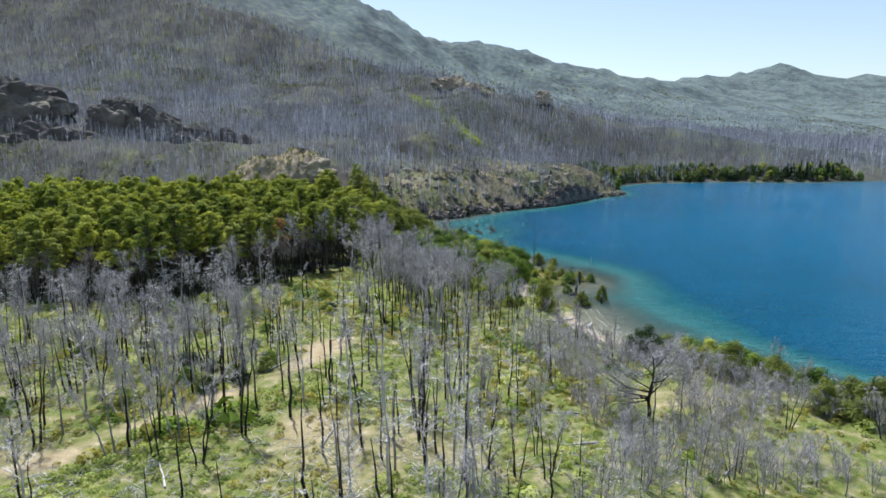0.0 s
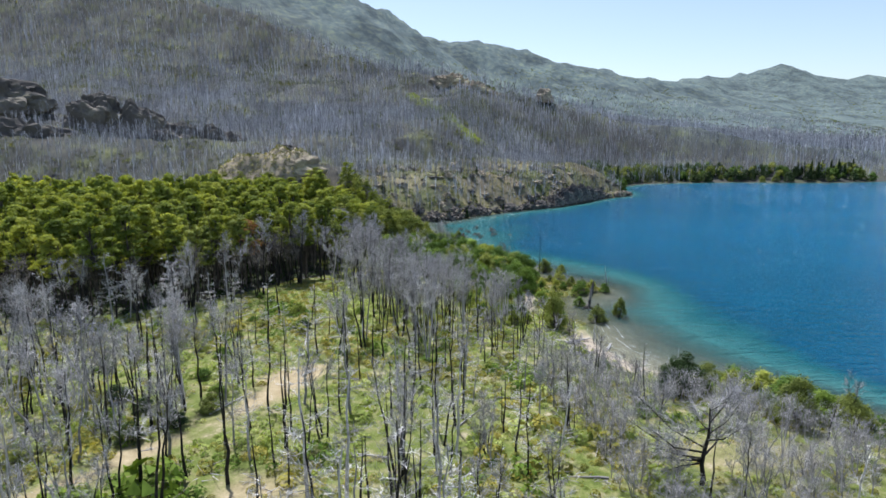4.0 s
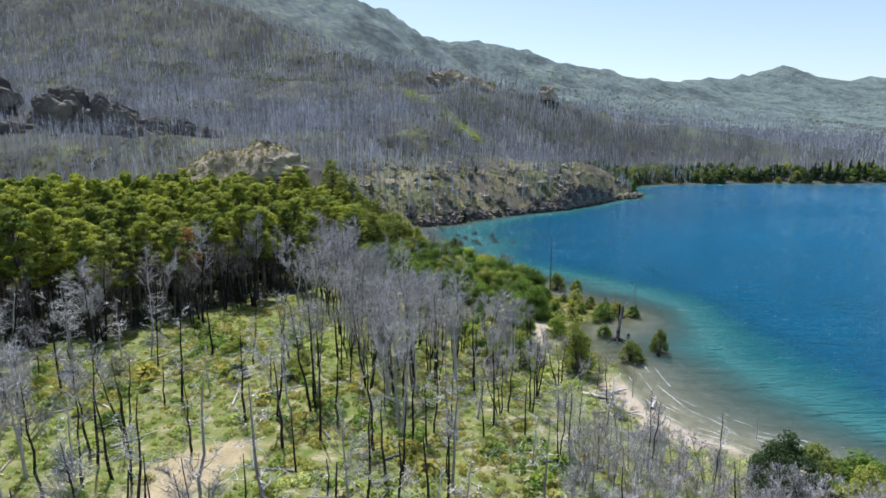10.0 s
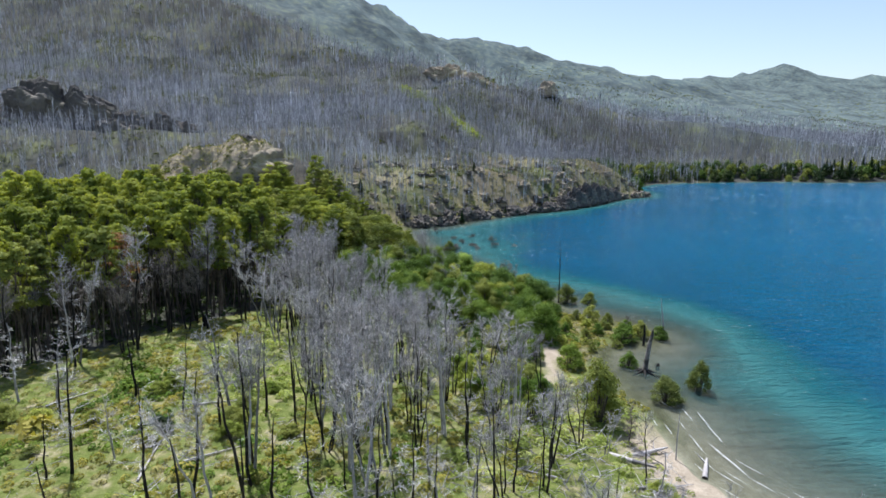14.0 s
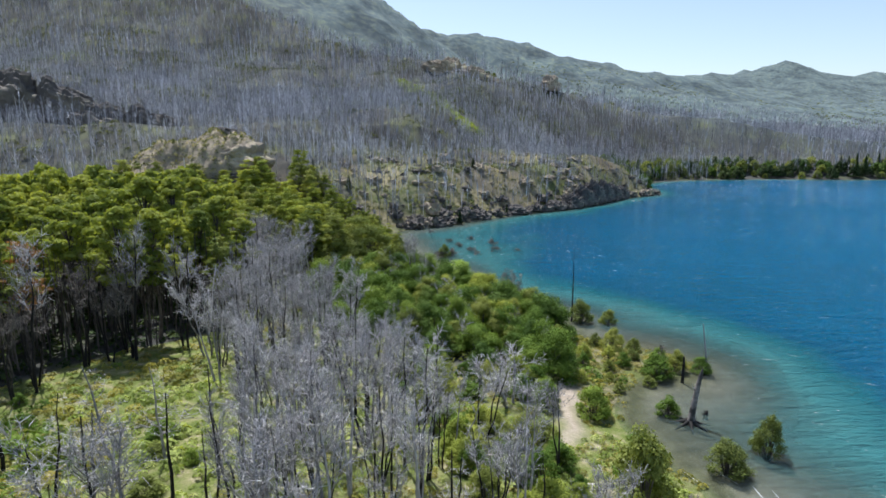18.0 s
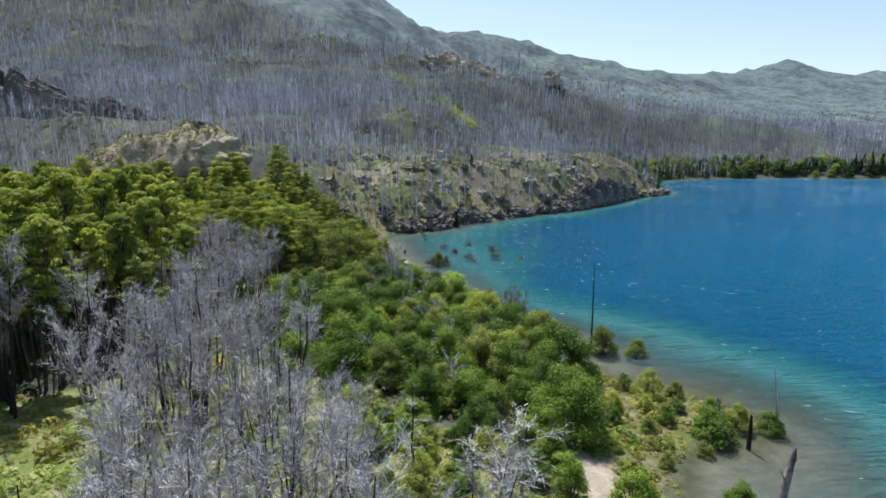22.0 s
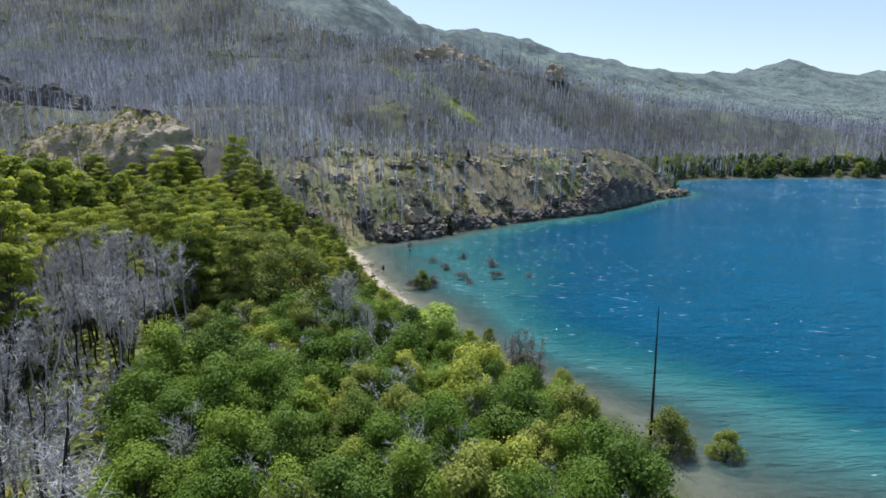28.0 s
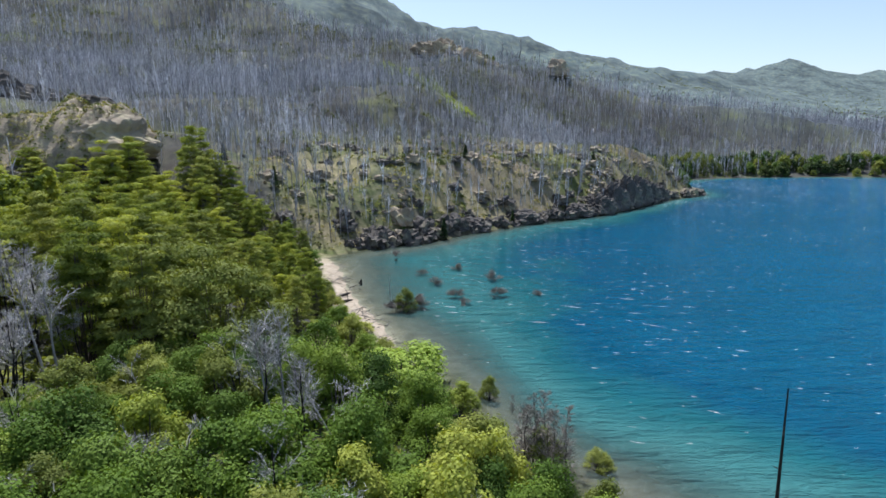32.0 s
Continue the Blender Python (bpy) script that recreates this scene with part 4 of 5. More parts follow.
# x, y, width, height, leaf, where it stands
BUSHES = [
    (20.8, 128.7, 3.4, 3.2, "green", "round green bush beside the sandy path"), (16.5, 129.1, 2.6, 3, "green", "small green bush beside the sandy path"),
    (26.9, 160, 3.8, 3.6, "olive", "dark olive bush standing in the shallows under a bare pole"), (30.6, 158.9, 2.6, 2.4, "olive", "small olive bush standing in shallow water"),
    (27.8, 146.7, 3.2, 3, "olive", "olive bush at the tip of the grassy spit"), (30.7, 138.8, 3.8, 2.8, "green", "wide green bush on the flooded spit"),
    (33.5, 140.6, 2.4, 2.6, "olive", "olive bush on the flooded spit"), (36.2, 140.4, 2.5, 2.1, "green", "green bush in the water round a leaning pole"),
    (28.4, 129.6, 2.4, 2.1, "green", "round green bush on the flooded mud"), (29.4, 119.2, 3.5, 3.1, "olive", "olive bush standing in shallow water off the beach"),
    (34.1, 122, 2.7, 3.9, "olive", "tall olive bush standing in shallow water off the beach"), (25.2, 134.7, 1.3, 1.2, "olive", "low bush at the water's edge"),
    (22.7, 140.7, 1.7, 1.7, "green", "low green bush on the spit"), (20.5, 113.2, 4.8, 6.4, "olive", "tall olive bush above the beach"),
    (21.5, 117.5, 3.6, 4, "green", "green bush above the beach"), (23.3, 143.2, 1.9, 1.7, "yellow", "yellowish bush on the spit"),
    (26.4, 143.4, 1.6, 1.5, "yellow", "low yellowish bush on the spit"), (8.4, 185.4, 7.8, 4.4, "willow", "wide pale green willow at the water's edge"),
    (15.3, 183.7, 1.7, 2.1, "olive", "reedy bush standing in the water"), (17.9, 172.6, 3.2, 3, "olive", "olive bush under dead spires on the shore"),
    (21.6, 172.9, 2.0, 1.5, "olive", "small bush standing in clear shallows"), (7.0, 209.2, 3.0, 3.2, "olive", "olive bush standing in the cove"),
    (1.2, 204, 1.9, 1.0, "yellow", "low dry bush on the cove's beach"), (-3.7, 208.3, 4.4, 4.6, "olive", "rounded olive bush behind the cove's beach"),
    (-9.1, 231.6, 3.4, 3.2, "green", "green bush at the end of the cove's beach"), (-6.5, 219, 2.8, 2.6, "green", "green bush behind the cove's beach"),
    (31.8, 86.6, 5.4, 5.4, "dark", "dark green bushy tree above the beach"), (38, 86, 6.2, 3.9, "green", "green thicket along the shore"),
    (42.1, 81.4, 6.8, 4.5, "green", "green thicket along the shore"), (39.4, 76.5, 4.9, 5.6, "olive", "olive bush in the shore thicket"),
    (35.4, 88.4, 4.9, 3.6, "olive", "olive bush in the shore thicket"), (40.1, 84, 5.1, 4.2, "yellow", "yellowish bush in the shore thicket"), (44.2, 79.2, 4.9, 3.9, "green", "green thicket along the shore"),
    (49.1, 73.8, 5.4, 4.2, "green", "green thicket along the shore"), (35.8, 82.5, 4.3, 4.2, "olive", "olive bush in the shore thicket"), (51.8, 70, 4.9, 4.2, "olive", "olive bush in the shore thicket"),
    (29.7, 84.8, 4.1, 5, "dark", "dark bush above the beach"), (57.1, 66, 5.4, 4.5, "green", "green thicket along the shore"),
    (46.4, 77.5, 4.9, 4.2, "olive", "olive bush in the shore thicket"), (45.5, 66, 3.8, 4.6, "olive", "tall olive bush near the shore"),
    (49.9, 64, 5.7, 5.9, "olive", "olive bush near the shore"), (54.2, 67.5, 5.1, 4.8, "olive", "olive bush near the shore"),
    (13.0, 246.5 - 66, 3.0, 2.6, "yellow", "yellowish bush at the head of the shore thicket"), (14.4, 167.5, 4.4, 5, "yellow", "bright yellow-green bush on the shore"),
    (12.1, 162.5, 4.6, 5.2, "yellow", "bright yellow-green bush in the shore thicket"), (24.1, 95.5, 2.2, 1.2, "green", "low green bush on the beach crest"),
    (22.1, 100.5, 2.4, 1.1, "yellow", "low yellowish bush on the beach crest"), (-31.7, 79.5, 2.6, 1.8, "dark", "dark bush beside the bare trail"),
    (-28.3, 76.5, 2.8, 2, "olive", "olive bush beside the bare trail"), (-26.4, 75.5, 2.4, 2.2, "dark", "dark bush beside the bare trail"),
    (25.6, 140.2, 1.6, 1.4, "olive", "low olive bush on the muddy spit"), (27.7, 141.8, 2, 1.7, "green", "low green bush on the muddy spit"), (24.9, 137.4, 1.3, 1.1, "olive", "low olive bush on the muddy spit"),
    (29.3, 143.6, 1.7, 1.3, "olive", "low olive bush on the muddy spit"), (32.2, 142.9, 2, 1.9, "green", "low green bush on the muddy spit"), (21.7, 136.9, 1.5, 1.3, "yellow", "low yellowish bush on the muddy spit"),
    (26.2, 148.9, 1.8, 1.7, "olive", "low olive bush on the muddy spit"), (23.4, 150.6, 2.2, 2.2, "green", "green bush at the root of the spit"), (30.6, 147.2, 1.9, 1.8, "olive", "olive bush on the edge of the spit"),
    (22.2, 133.6, 1.4, 1.1, "olive", "low olive bush beside the sandy path"), (29, 136.7, 1.6, 1.2, "olive", "low olive bush on the flooded mud"),
    (-29.7, 72.5, 3, 2.2, "dark", "dark bush beside the bare trail"), (-33.7, 76.4, 3, 1.9, "green", "green bush beside the bare trail"), (-24, 79.2, 2.6, 2, "olive", "olive bush beside the bare trail"),
    (-36.3, 82.6, 3, 1.9, "dark", "dark bush in the clearing"), (-20.3, 108, 2.8, 1.7, "dark", "dark bush in the clearing"), (-28.9, 96.4, 2.6, 1.5, "green", "green bush in the clearing"),
    (-13.9, 112.5, 2.6, 1.6, "olive", "olive bush in the clearing"), (-23.4, 118.2, 3, 1.8, "yellow", "yellowish bush in the clearing"), (-16.6, 121, 2.8, 1.7, "green", "green bush in the clearing"),
    (-42.9, 92, 2.6, 2, "green", "green bush in the clearing"), (-37.9, 68, 2.4, 1.6, "olive", "olive bush in the clearing"),
    (4.6, 190.2, 3.6, 3.0, "green", "green bush behind the cove's beach"), (2.4, 194.6, 3.6, 3.2, "olive", "olive bush behind the cove's beach"), (0.4, 199, 3.4, 3.0, "green", "green bush behind the cove's beach"),
    (5.8, 193.6, 2.4, 1.6, "olive", "low olive bush behind the cove's beach"), (3.2, 199.6, 2.2, 1.3, "yellow", "low yellowish bush on the cove's beach"), (7.6, 189.8, 2.6, 2.0, "green", "green bush beside the willow"),
    (0.2, 190.5, 3.8, 3.8, "green", "green bush behind the cove's beach"), (-1.2, 205, 3.2, 3.0, "olive", "olive bush behind the cove's beach"), (-4.2, 214.5, 3.0, 2.6, "green", "green bush behind the cove's beach"),
    (19.8, 165.5, 2.8, 3.6, "olive", "tall olive bush at the edge of the pale shore"),
]
for i, (x, y, w, h, leaf, where) in enumerate(BUSHES):
    z = max(float(terrain(np.array([x]), np.array([y]))[0]), -0.25)
    standing("bush", LONE[leaf], ("stem", "crown"), (x, y, z), i * 1.7, (w / 3.0, w / 3.0, h / 3.0), where, "bush")

for x, y in scatter(-4, 18, 112, 145, 2.2, _r, lambda x, y: ~in_poly(x, y, STAND) & ~in_poly(x, y, SHRUBS) & (line_distance(x, y, PATHLET) > 2.2) & (x > 3 + 0.35 * (128 - y)) & (np.hypot(x - 13.4, y - 127) > 3.6) & (_r.random(x.shape) < 0.85)):
    w = float(_r.uniform(1.4, 3.3))
    standing("bush", LONE[_r.choice(["green", "olive", "yellow"], p=[0.5, 0.3, 0.2])], ("stem", "crown"), (x, y, ground_at(x, y)), x * 3, (w / 3, w / 3, w * _r.uniform(0.2, 0.33)), "low leafy bush beside the dead stand", "bush", "low bushes beside the dead stand")

for x, y in scatter(-58, -4, 84, 128, 4.2, _r, lambda x, y: ~in_poly(x, y, STAND) & ~in_poly(x, y, FOREST) & (line_distance(x, y, TRAIL) > 3) & (fractal(x, y, 12, 101, 3) + 0.4 * _r.normal(size=x.shape) > 0.1)):
    w = float(_r.uniform(1.3, 3.0))
    standing("bush", LONE[_r.choice(["green", "olive", "yellow"], p=[0.25, 0.40, 0.35])], ("stem", "crown"), (x, y, ground_at(x, y)), x * 3, (w / 3, w / 3, w * _r.uniform(0.16, 0.26)), "low olive bush spreading over the green clearing", "bush", "low bushes in the clearing")

# ---- dead stand and clearing ----
_r = np.random.default_rng(41)
for x, y in scatter(-26, 12, 94, 154, 2.6, _r, lambda x, y: in_poly(x, y, STAND)):
    dead_at("bushy", x, y, _r, _r.uniform(0.6, 1.08), "dead stand before the shrubs", "dead_tree")
for x, y in scatter(-36, -20, 172, 194, 2.7, _r, lambda x, y: np.hypot((x + 28) / 6, (y - 183) / 8) < 1):
    dead_at("bushy", x, y, _r, _r.uniform(0.8, 1.05), "dead trees among the grove", "dead_tree")
for x, y in scatter(-28, -13, 154, 186, 2.9, _r, lambda x, y: np.hypot((x + 20) / 6, (y - 170) / 15) < 1):
    dead_at("bushy", x, y, _r, _r.uniform(0.6, 0.95), "dead trees among the grove", "dead_tree")
_edge = np.array([(-82.6, 110), (-55.6, 112), (-44.1, 121), (-36.4, 129), (-29.7, 140), (-22.1, 147)], float)
for a, b in zip(_edge, _edge[1:]):
    for u in np.arange(0.0, 1.0, 4.2 / np.hypot(*(b - a))):
        q = a + (b - a) * u + _r.normal(size=2) * 1.3
        dead_at(_r.choice(["scorched", "bushy", "sparse"], p=[0.6, 0.2, 0.2]), q[0], q[1], _r, _r.uniform(0.7, 1.15), "dead trees before the living grove", "dead_tree")
for x, y, k, s in ((2.1, 170.5, "bushy", 0.82), (1.1, 169.6, "bushy", 0.7), (3.1, 169.9, "bushy", 0.7), (-33, 130, "bushy", 1.25), (-27.8, 139, "bushy", 1.25), (-24, 143, "bushy", 1.2), (-38.3, 125.5, "bushy", 1.25), (-52.7, 113, "sparse", 1.2),
                   (-57.5, 110, "bushy", 1.2), (-46, 118, "sparse", 1.2), (7.8, 150, "candelabra", 0.5), (12.6, 157, "candelabra", 0.5), (-2, 176, "candelabra", 0.55), (-5.8, 160, "candelabra", 0.45), (3.9, 163, "candelabra", 0.5), (15.5, 148, "candelabra", 0.42), (6.2, 179, "candelabra", 0.42), (-11.6, 168, "candelabra", 0.5)):
    dead_at(k, x, y, _r, s, "dead trees among the living", "dead_tree")


def clearing(x, y):
    """How closely burnt trees stand in the clearing, 0 to 1."""
    centre = np.where((np.abs(x + 2) < 24) & (y < 98), 1.0, 0.0) * sstep(100, 88, y)
    left = np.where((x < -22) & (y < 96), 0.95, 0.0)
    back = np.where((y > 92) & (x < -8), 0.22, 0.0)
    right = np.where(x > 4, 0.75, 0.0) * np.where(x > 14, 0.55, 1.0) * np.where((x > 13) & (y > 88), 0.35, 1.0)
    d = np.maximum.reduce([centre, left, back, right])
    return d * (0.75 + 0.55 * fractal(x, y, 16, 91, 2))


def in_clearing(x, y):
    return ((shore_distance(x, y) > 4.5) & ~in_poly(x, y, STAND) & ~in_poly(x, y, FOREST) & ~in_poly(x, y, SHRUBS) & (line_distance(x, y, TRAIL) > 2.2) & (line_distance(x, y, PATHLET) > 1.8)
            & (np.abs(x) < 10 + y * 0.8) & (y < 131) & ((x < 9) | (y < 117)))


_p = scatter(-75, 50, 30, 131, 3.4, _r, lambda x, y: in_clearing(x, y) & (clearing(x, y) * 0.85 > _r.random(x.shape)))
_p = _p[np.argsort(np.hypot(_p[:, 0] * 0.8, _p[:, 1] - 68))][:640]
for x, y in _p:
    if x > 4:
        kind = _r.choice(["pole", "sparse", "bushy"], p=[0.2, 0.3, 0.5])
    elif x < -24:
        kind = _r.choice(["pole", "sparse", "bushy"], p=[0.1, 0.25, 0.65])
    else:
        kind = _r.choice(["pole", "sparse", "bushy"], p=[0.46, 0.42, 0.12])
    dead_at(kind, x, y, _r, _r.uniform(0.4, 0.66) if x > 15 else _r.uniform(0.55, 0.9) if x > 4 else _r.uniform(0.75, 1.2), name={"pole": "charred_trunk", "sparse": "burnt_snag", "bushy": "burnt_tree"}[kind])
standing("forked_dead_tree", dead_tree_meshes(190, 6.6, "spread", CHAR, CHAR), ("trunk", "crown"), (24.4, 64.5, ground_at(24.4, 64.5)), 0.6, 1.2, "wide dead tree with dark forked limbs and a grey bare crown", "dead tree")
for x, y, kind, s in ((-3.4, 82.5, "candelabra", 0.95), (-9.4, 99.5, "bushy", 1.15), (-10, 101.3, "bushy", 1.0), (-6.5, 95.4, "pole", 0.8), (-15.8, 97.0, "sparse", 0.95), (-25.6, 100.8, "pole", 0.55), (-22, 104.0, "sparse", 0.6),
                      (-15.7, 105.0, "pole", 0.7), (10.4, 98.9, "bushy", 0.75), (13.6, 102.4, "bushy", 0.8), (8.6, 95.8, "bushy", 0.8), (-35.9, 78.6, "bushy", 1.1), (-27, 79.8, "bushy", 1.0), (2.7, 51.4, "sparse", 1.3),
                      (-1.7, 59.0, "candelabra", 0.75), (-8.9, 51.0, "sparse", 1.0), (-51.6, 68.6, "bushy", 1.0), (-41.1, 73.8, "bushy", 1.0), (-34.9, 75.7, "candelabra", 0.75), (-27.6, 77.8, "candelabra", 0.7), (16.7, 88.1, "pole", 0.55),
                      (3.1, 70.7, "sparse", 1.15), (-37.3, 124, "sparse", 1.1), (-31.5, 112, "sparse", 0.8), (-44, 115, "sparse", 1.15), (12.4, 112, "bushy", 0.75), (15.3, 116, "bushy", 0.7), (9.5, 120, "bushy", 0.8), (11, 106, "bushy", 0.8), (17.3, 107.5, "bushy", 0.7)):
    dead_at(kind, x, y, _r, s, "chief burnt trees", {"pole": "charred_trunk", "sparse": "burnt_snag", "bushy": "burnt_tree", "candelabra": "forked_dead_tree"}[kind])
DEAD_SHRUB = [dead_tree_meshes(180 + i, 4.2, "candelabra", GREY_WOOD, GREY_WOOD) for i in range(4)]
standing("dead_shrub", DEAD_SHRUB[1], ("trunk", "crown"), (13.2, 128.4, ground_at(13.2, 128.4)), 0.3, (2.2, 2.2, 1.3), "wide domed silver-grey dead shrub beside the sandy path", "dead shrub")
for x, y in scatter(11, 48, 50, 94, 2.05, _r, lambda x, y: (shore_distance(x, y) > 9) & (x > 14 + 0.1 * (90 - y)) & (fractal(x, y, 12, 93, 2) > -0.35) & (np.hypot(x - 24.6, y - 63.5) > 3.6)):
    z = float(terrain(np.array([x]), np.array([y]))[0])
    standing("dead_shrub", DEAD_SHRUB[_r.integers(0, 4)], ("trunk", "crown"), (x, y, z), _r.uniform(0, 6.28), float(_r.uniform(0.6, 1.02)),
             "bare silver-grey dead shrub with many fine stems", "dead shrub", "dead shrubs near the beach")

for x, y, s in ((-13.5, 160, 1.0), (-5.7, 153, 0.9), (2.1, 147, 0.9), (6.8, 157, 1.0), (-2.9, 166, 1.0), (10.7, 151, 0.85), (14, 160, 0.8), (5.7, 172, 1.0), (16.5, 155, 0.75), (-8.8, 175, 1.0), (19.4, 146, 0.7), (8.8, 142, 0.9)):
    standing("dead_shrub", DEAD_SHRUB[int(x) % 4], ("trunk", "crown"), (x, y, ground_at(x, y) + 0.6), x, (s * 1.2, s * 1.2, s), "bare grey dead shrub among green shrubs", "dead shrub", "dead shrubs among the green")

# ---- fallen trunks ----
_r = np.random.default_rng(51)
for x, y in scatter(-60, 26, 34, 128, 12, _r, lambda x, y: in_clearing(x, y) & (np.abs(x) < y * 0.75)):
    ln, a = _r.uniform(3, 8), _r.uniform(0, 3.14)
    d = np.array([np.cos(a), np.sin(a)]) * ln / 2
    e = np.array([[x - d[0], y - d[1]], [x, y], [x + d[0], y + d[1]]])
    ez = heights(e) + 0.12
    p = [np.array([*q, h]) - [x, y, ez[1]] for q, h in zip(e, ez)]
    top = thing("fallen_trunk", "bleached fallen trunk with broken branches lying in the grass", "fallen tree", "fallen trunks")
    top.location = (x, y, ez[1])
    part("trunk", smooth(fast_mesh("trunk", *tube([p[0], (p[0] + p[1]) / 2 + [0.05, 0.03, 0.04], p[1], p[2]], [0.11, 0.10, 0.08, 0.03], 7), GREY_WOOD)), top)
    for _ in range(5):
        q = p[0] + (p[2] - p[0]) * _r.uniform(0.25, 0.95)
        e = q + _r.normal(size=3) * [0.7, 0.7, 0.3] + [0, 0, 0.35]
        part("branch", fast_mesh("branch", *tube([q, (q + e) / 2 + _r.normal(size=3) * 0.06, e], [0.035, 0.025, 0.008], 5), GREY_WOOD), top)


# ---- snags, poles and stumps at the water ----
def rods_thing(name, x, y, z, segs, mat, label, category, sides=8):
    ob = tagged(new(name, smooth(fast_mesh(name, *sticks(segs, sides), mat))), label, category)
    ob.location = (x, y, z)
    return ob


snag = thing("snag", "thick grey broken snag with spreading roots in the flooded mud", "dead tree")
snag.location = (29.8, 127.6, -0.25)
part("trunk", smooth(fast_mesh("trunk", *join(tube([[0, 0, 0], [0.06, 0, 0.6], [0.25, 0.05, 2.3], [0.5, 0.1, 4.0], [0.72, 0.1, 5.2], [0.8, 0.1, 5.7]], [0.55, 0.34, 0.27, 0.23, 0.15, 0.03], 9),
                                         sticks([[0.5, 0.1, 4.1, 1.0, 0.2, 4.9, 0.12, 0.03], [0.35, 0, 3.2, -0.1, 0.1, 4.2, 0.07, 0.02]], 6)), DARK_WOOD)), snag)
for a in np.linspace(0, 6.28, 8)[:-1]:
    c, s = math.cos(a), math.sin(a)
    part("root", smooth(fast_mesh("root", *sticks([[c * 0.3, s * 0.3, 0.45, c * 1.0, s * 1.0, 0.22, 0.22, 0.13], [c * 1.0, s * 1.0, 0.22, c * 1.9, s * 1.8, 0.02, 0.13, 0.04]], 6), CHAR)), snag)
rods_thing("post", 33, 137.6, -0.3, [[0, 0, 0, 0.05, 0, 1.6, 0.20, 0.17], [0.05, 0, 1.6, 0.02, 0.03, 3.1, 0.17, 0.10]], CHAR, "charred stump post standing in the flooded mud", "dead tree")
rods_thing("leaning_pole", 36.8, 140.2, -0.4, [[0, 0, 0, -0.3, 0, 3.0, 0.15, 0.11], [-0.3, 0, 3.0, -0.75, 0.1, 6.2, 0.11, 0.04]], GREY_WOOD, "thin leaning dead pole in the water", "dead tree")
rods_thing("bare_pole", 25.6, 160.3, -0.4, [[0, 0, 0, 0.02, 0, 5.0, 0.14, 0.09], [0.02, 0, 5.0, 0, 0.02, 11.2, 0.09, 0.03], [0, 0, 6.2, 0.5, 0, 6.35, 0.03, 0.01], [0, 0, 7.6, -0.35, 0, 7.8, 0.03, 0.01]], CHAR, "tall thin charred pole standing in the shallows", "dead tree")
rods_thing("bare_pole", 25.7, 107.0, 0.2, [[0, 0, -0.3, 0, 0.02, 2.0, 0.07, 0.06], [0, 0.02, 2.0, 0.06, 0, 4.0, 0.06, 0.02]], GREY_WOOD, "thin grey pole on the beach", "dead tree")
rods_thing("bare_pole", 35.2, 97.5, -0.4, [[0, 0, 0, 0.05, 0, 3.4, 0.06, 0.02]], GREY_WOOD, "thin grey pole standing in the shallows", "dead tree")
rods_thing("bare_pole", 44.4, 88.5, -0.4, [[0, 0, 0, -0.05, 0, 3.2, 0.06, 0.02]], GREY_WOOD, "thin grey pole standing in the shallows", "dead tree")
rods_thing("bare_pole", 4.8, 213, -0.4, [[0, 0, 0, -0.1, 0, 3.8, 0.06, 0.02]], GREY_WOOD, "thin grey pole standing in the cove", "dead tree")
DROWNED = [dead_tree_meshes(660 + i, 1.3, "spread", CHAR, CHAR, BROWN_TWIG) for i in range(3)]
for i, (x, y, s) in enumerate(((8.4, 228.5, 0.8), (10.5, 222.3, 0.95), (13.8, 232.3, 0.9), (13.4, 214.9, 1.0), (14.6, 211.9, 0.75), (19.5, 224.6, 1.15), (19.0, 215.5, 1.05), (24.4, 216.2, 0.65), (8.1, 210.4, 1.3), (5.8, 208.6, 1.1), (3.3, 245.2, 0.8))):
    standing("drowned_shrub", DROWNED[i % 3], ("trunk", "crown"), (x, y, -0.15), i * 1.1, (s * 1.25, s * 1.25, s * 0.9), "bare brown twiggy shrub standing in clear shallows", "dead shrub", "drowned shrubs in the cove")
for i, (x, y, h) in enumerate(((-0.4, 222.9, 0.6), (3.5, 239.8, 0.6), (26.8, 151.9, 0.8), (32.1, 129.5, 0.5), (24.1, 147.5, 0.6), (29.6, 146.0, 0.7))):
    r2 = np.random.default_rng(600 + i)
    top = thing("stump", "dark broken stump with stubs standing in shallow water", "stump", "stumps in the shallows")
    top.location = (x, y, -0.1 if x > 2 else 0.1)
    part("trunk", smooth(fast_mesh("trunk", *tube([[0, 0, -0.5], [0.03, 0, h * 0.3], [0.06, 0, h * 0.65], [0.1, 0.05, h]], [0.28, 0.2, 0.16, 0.05], 7), CHAR)), top)
    for _ in range(6):
        d = unit(r2.normal(size=3) + [0, 0, 0.4])
        part("stub", smooth(fast_mesh("stub", *tube([[0, 0, h * 0.3], d * [0.5, 0.5, 0.4] * h + [0, 0, h * 0.36], d * [1, 1, 0.8] * h * 0.85 + [0, 0, h * 0.42]], [0.06, 0.04, 0.012], 5), CHAR)), top)
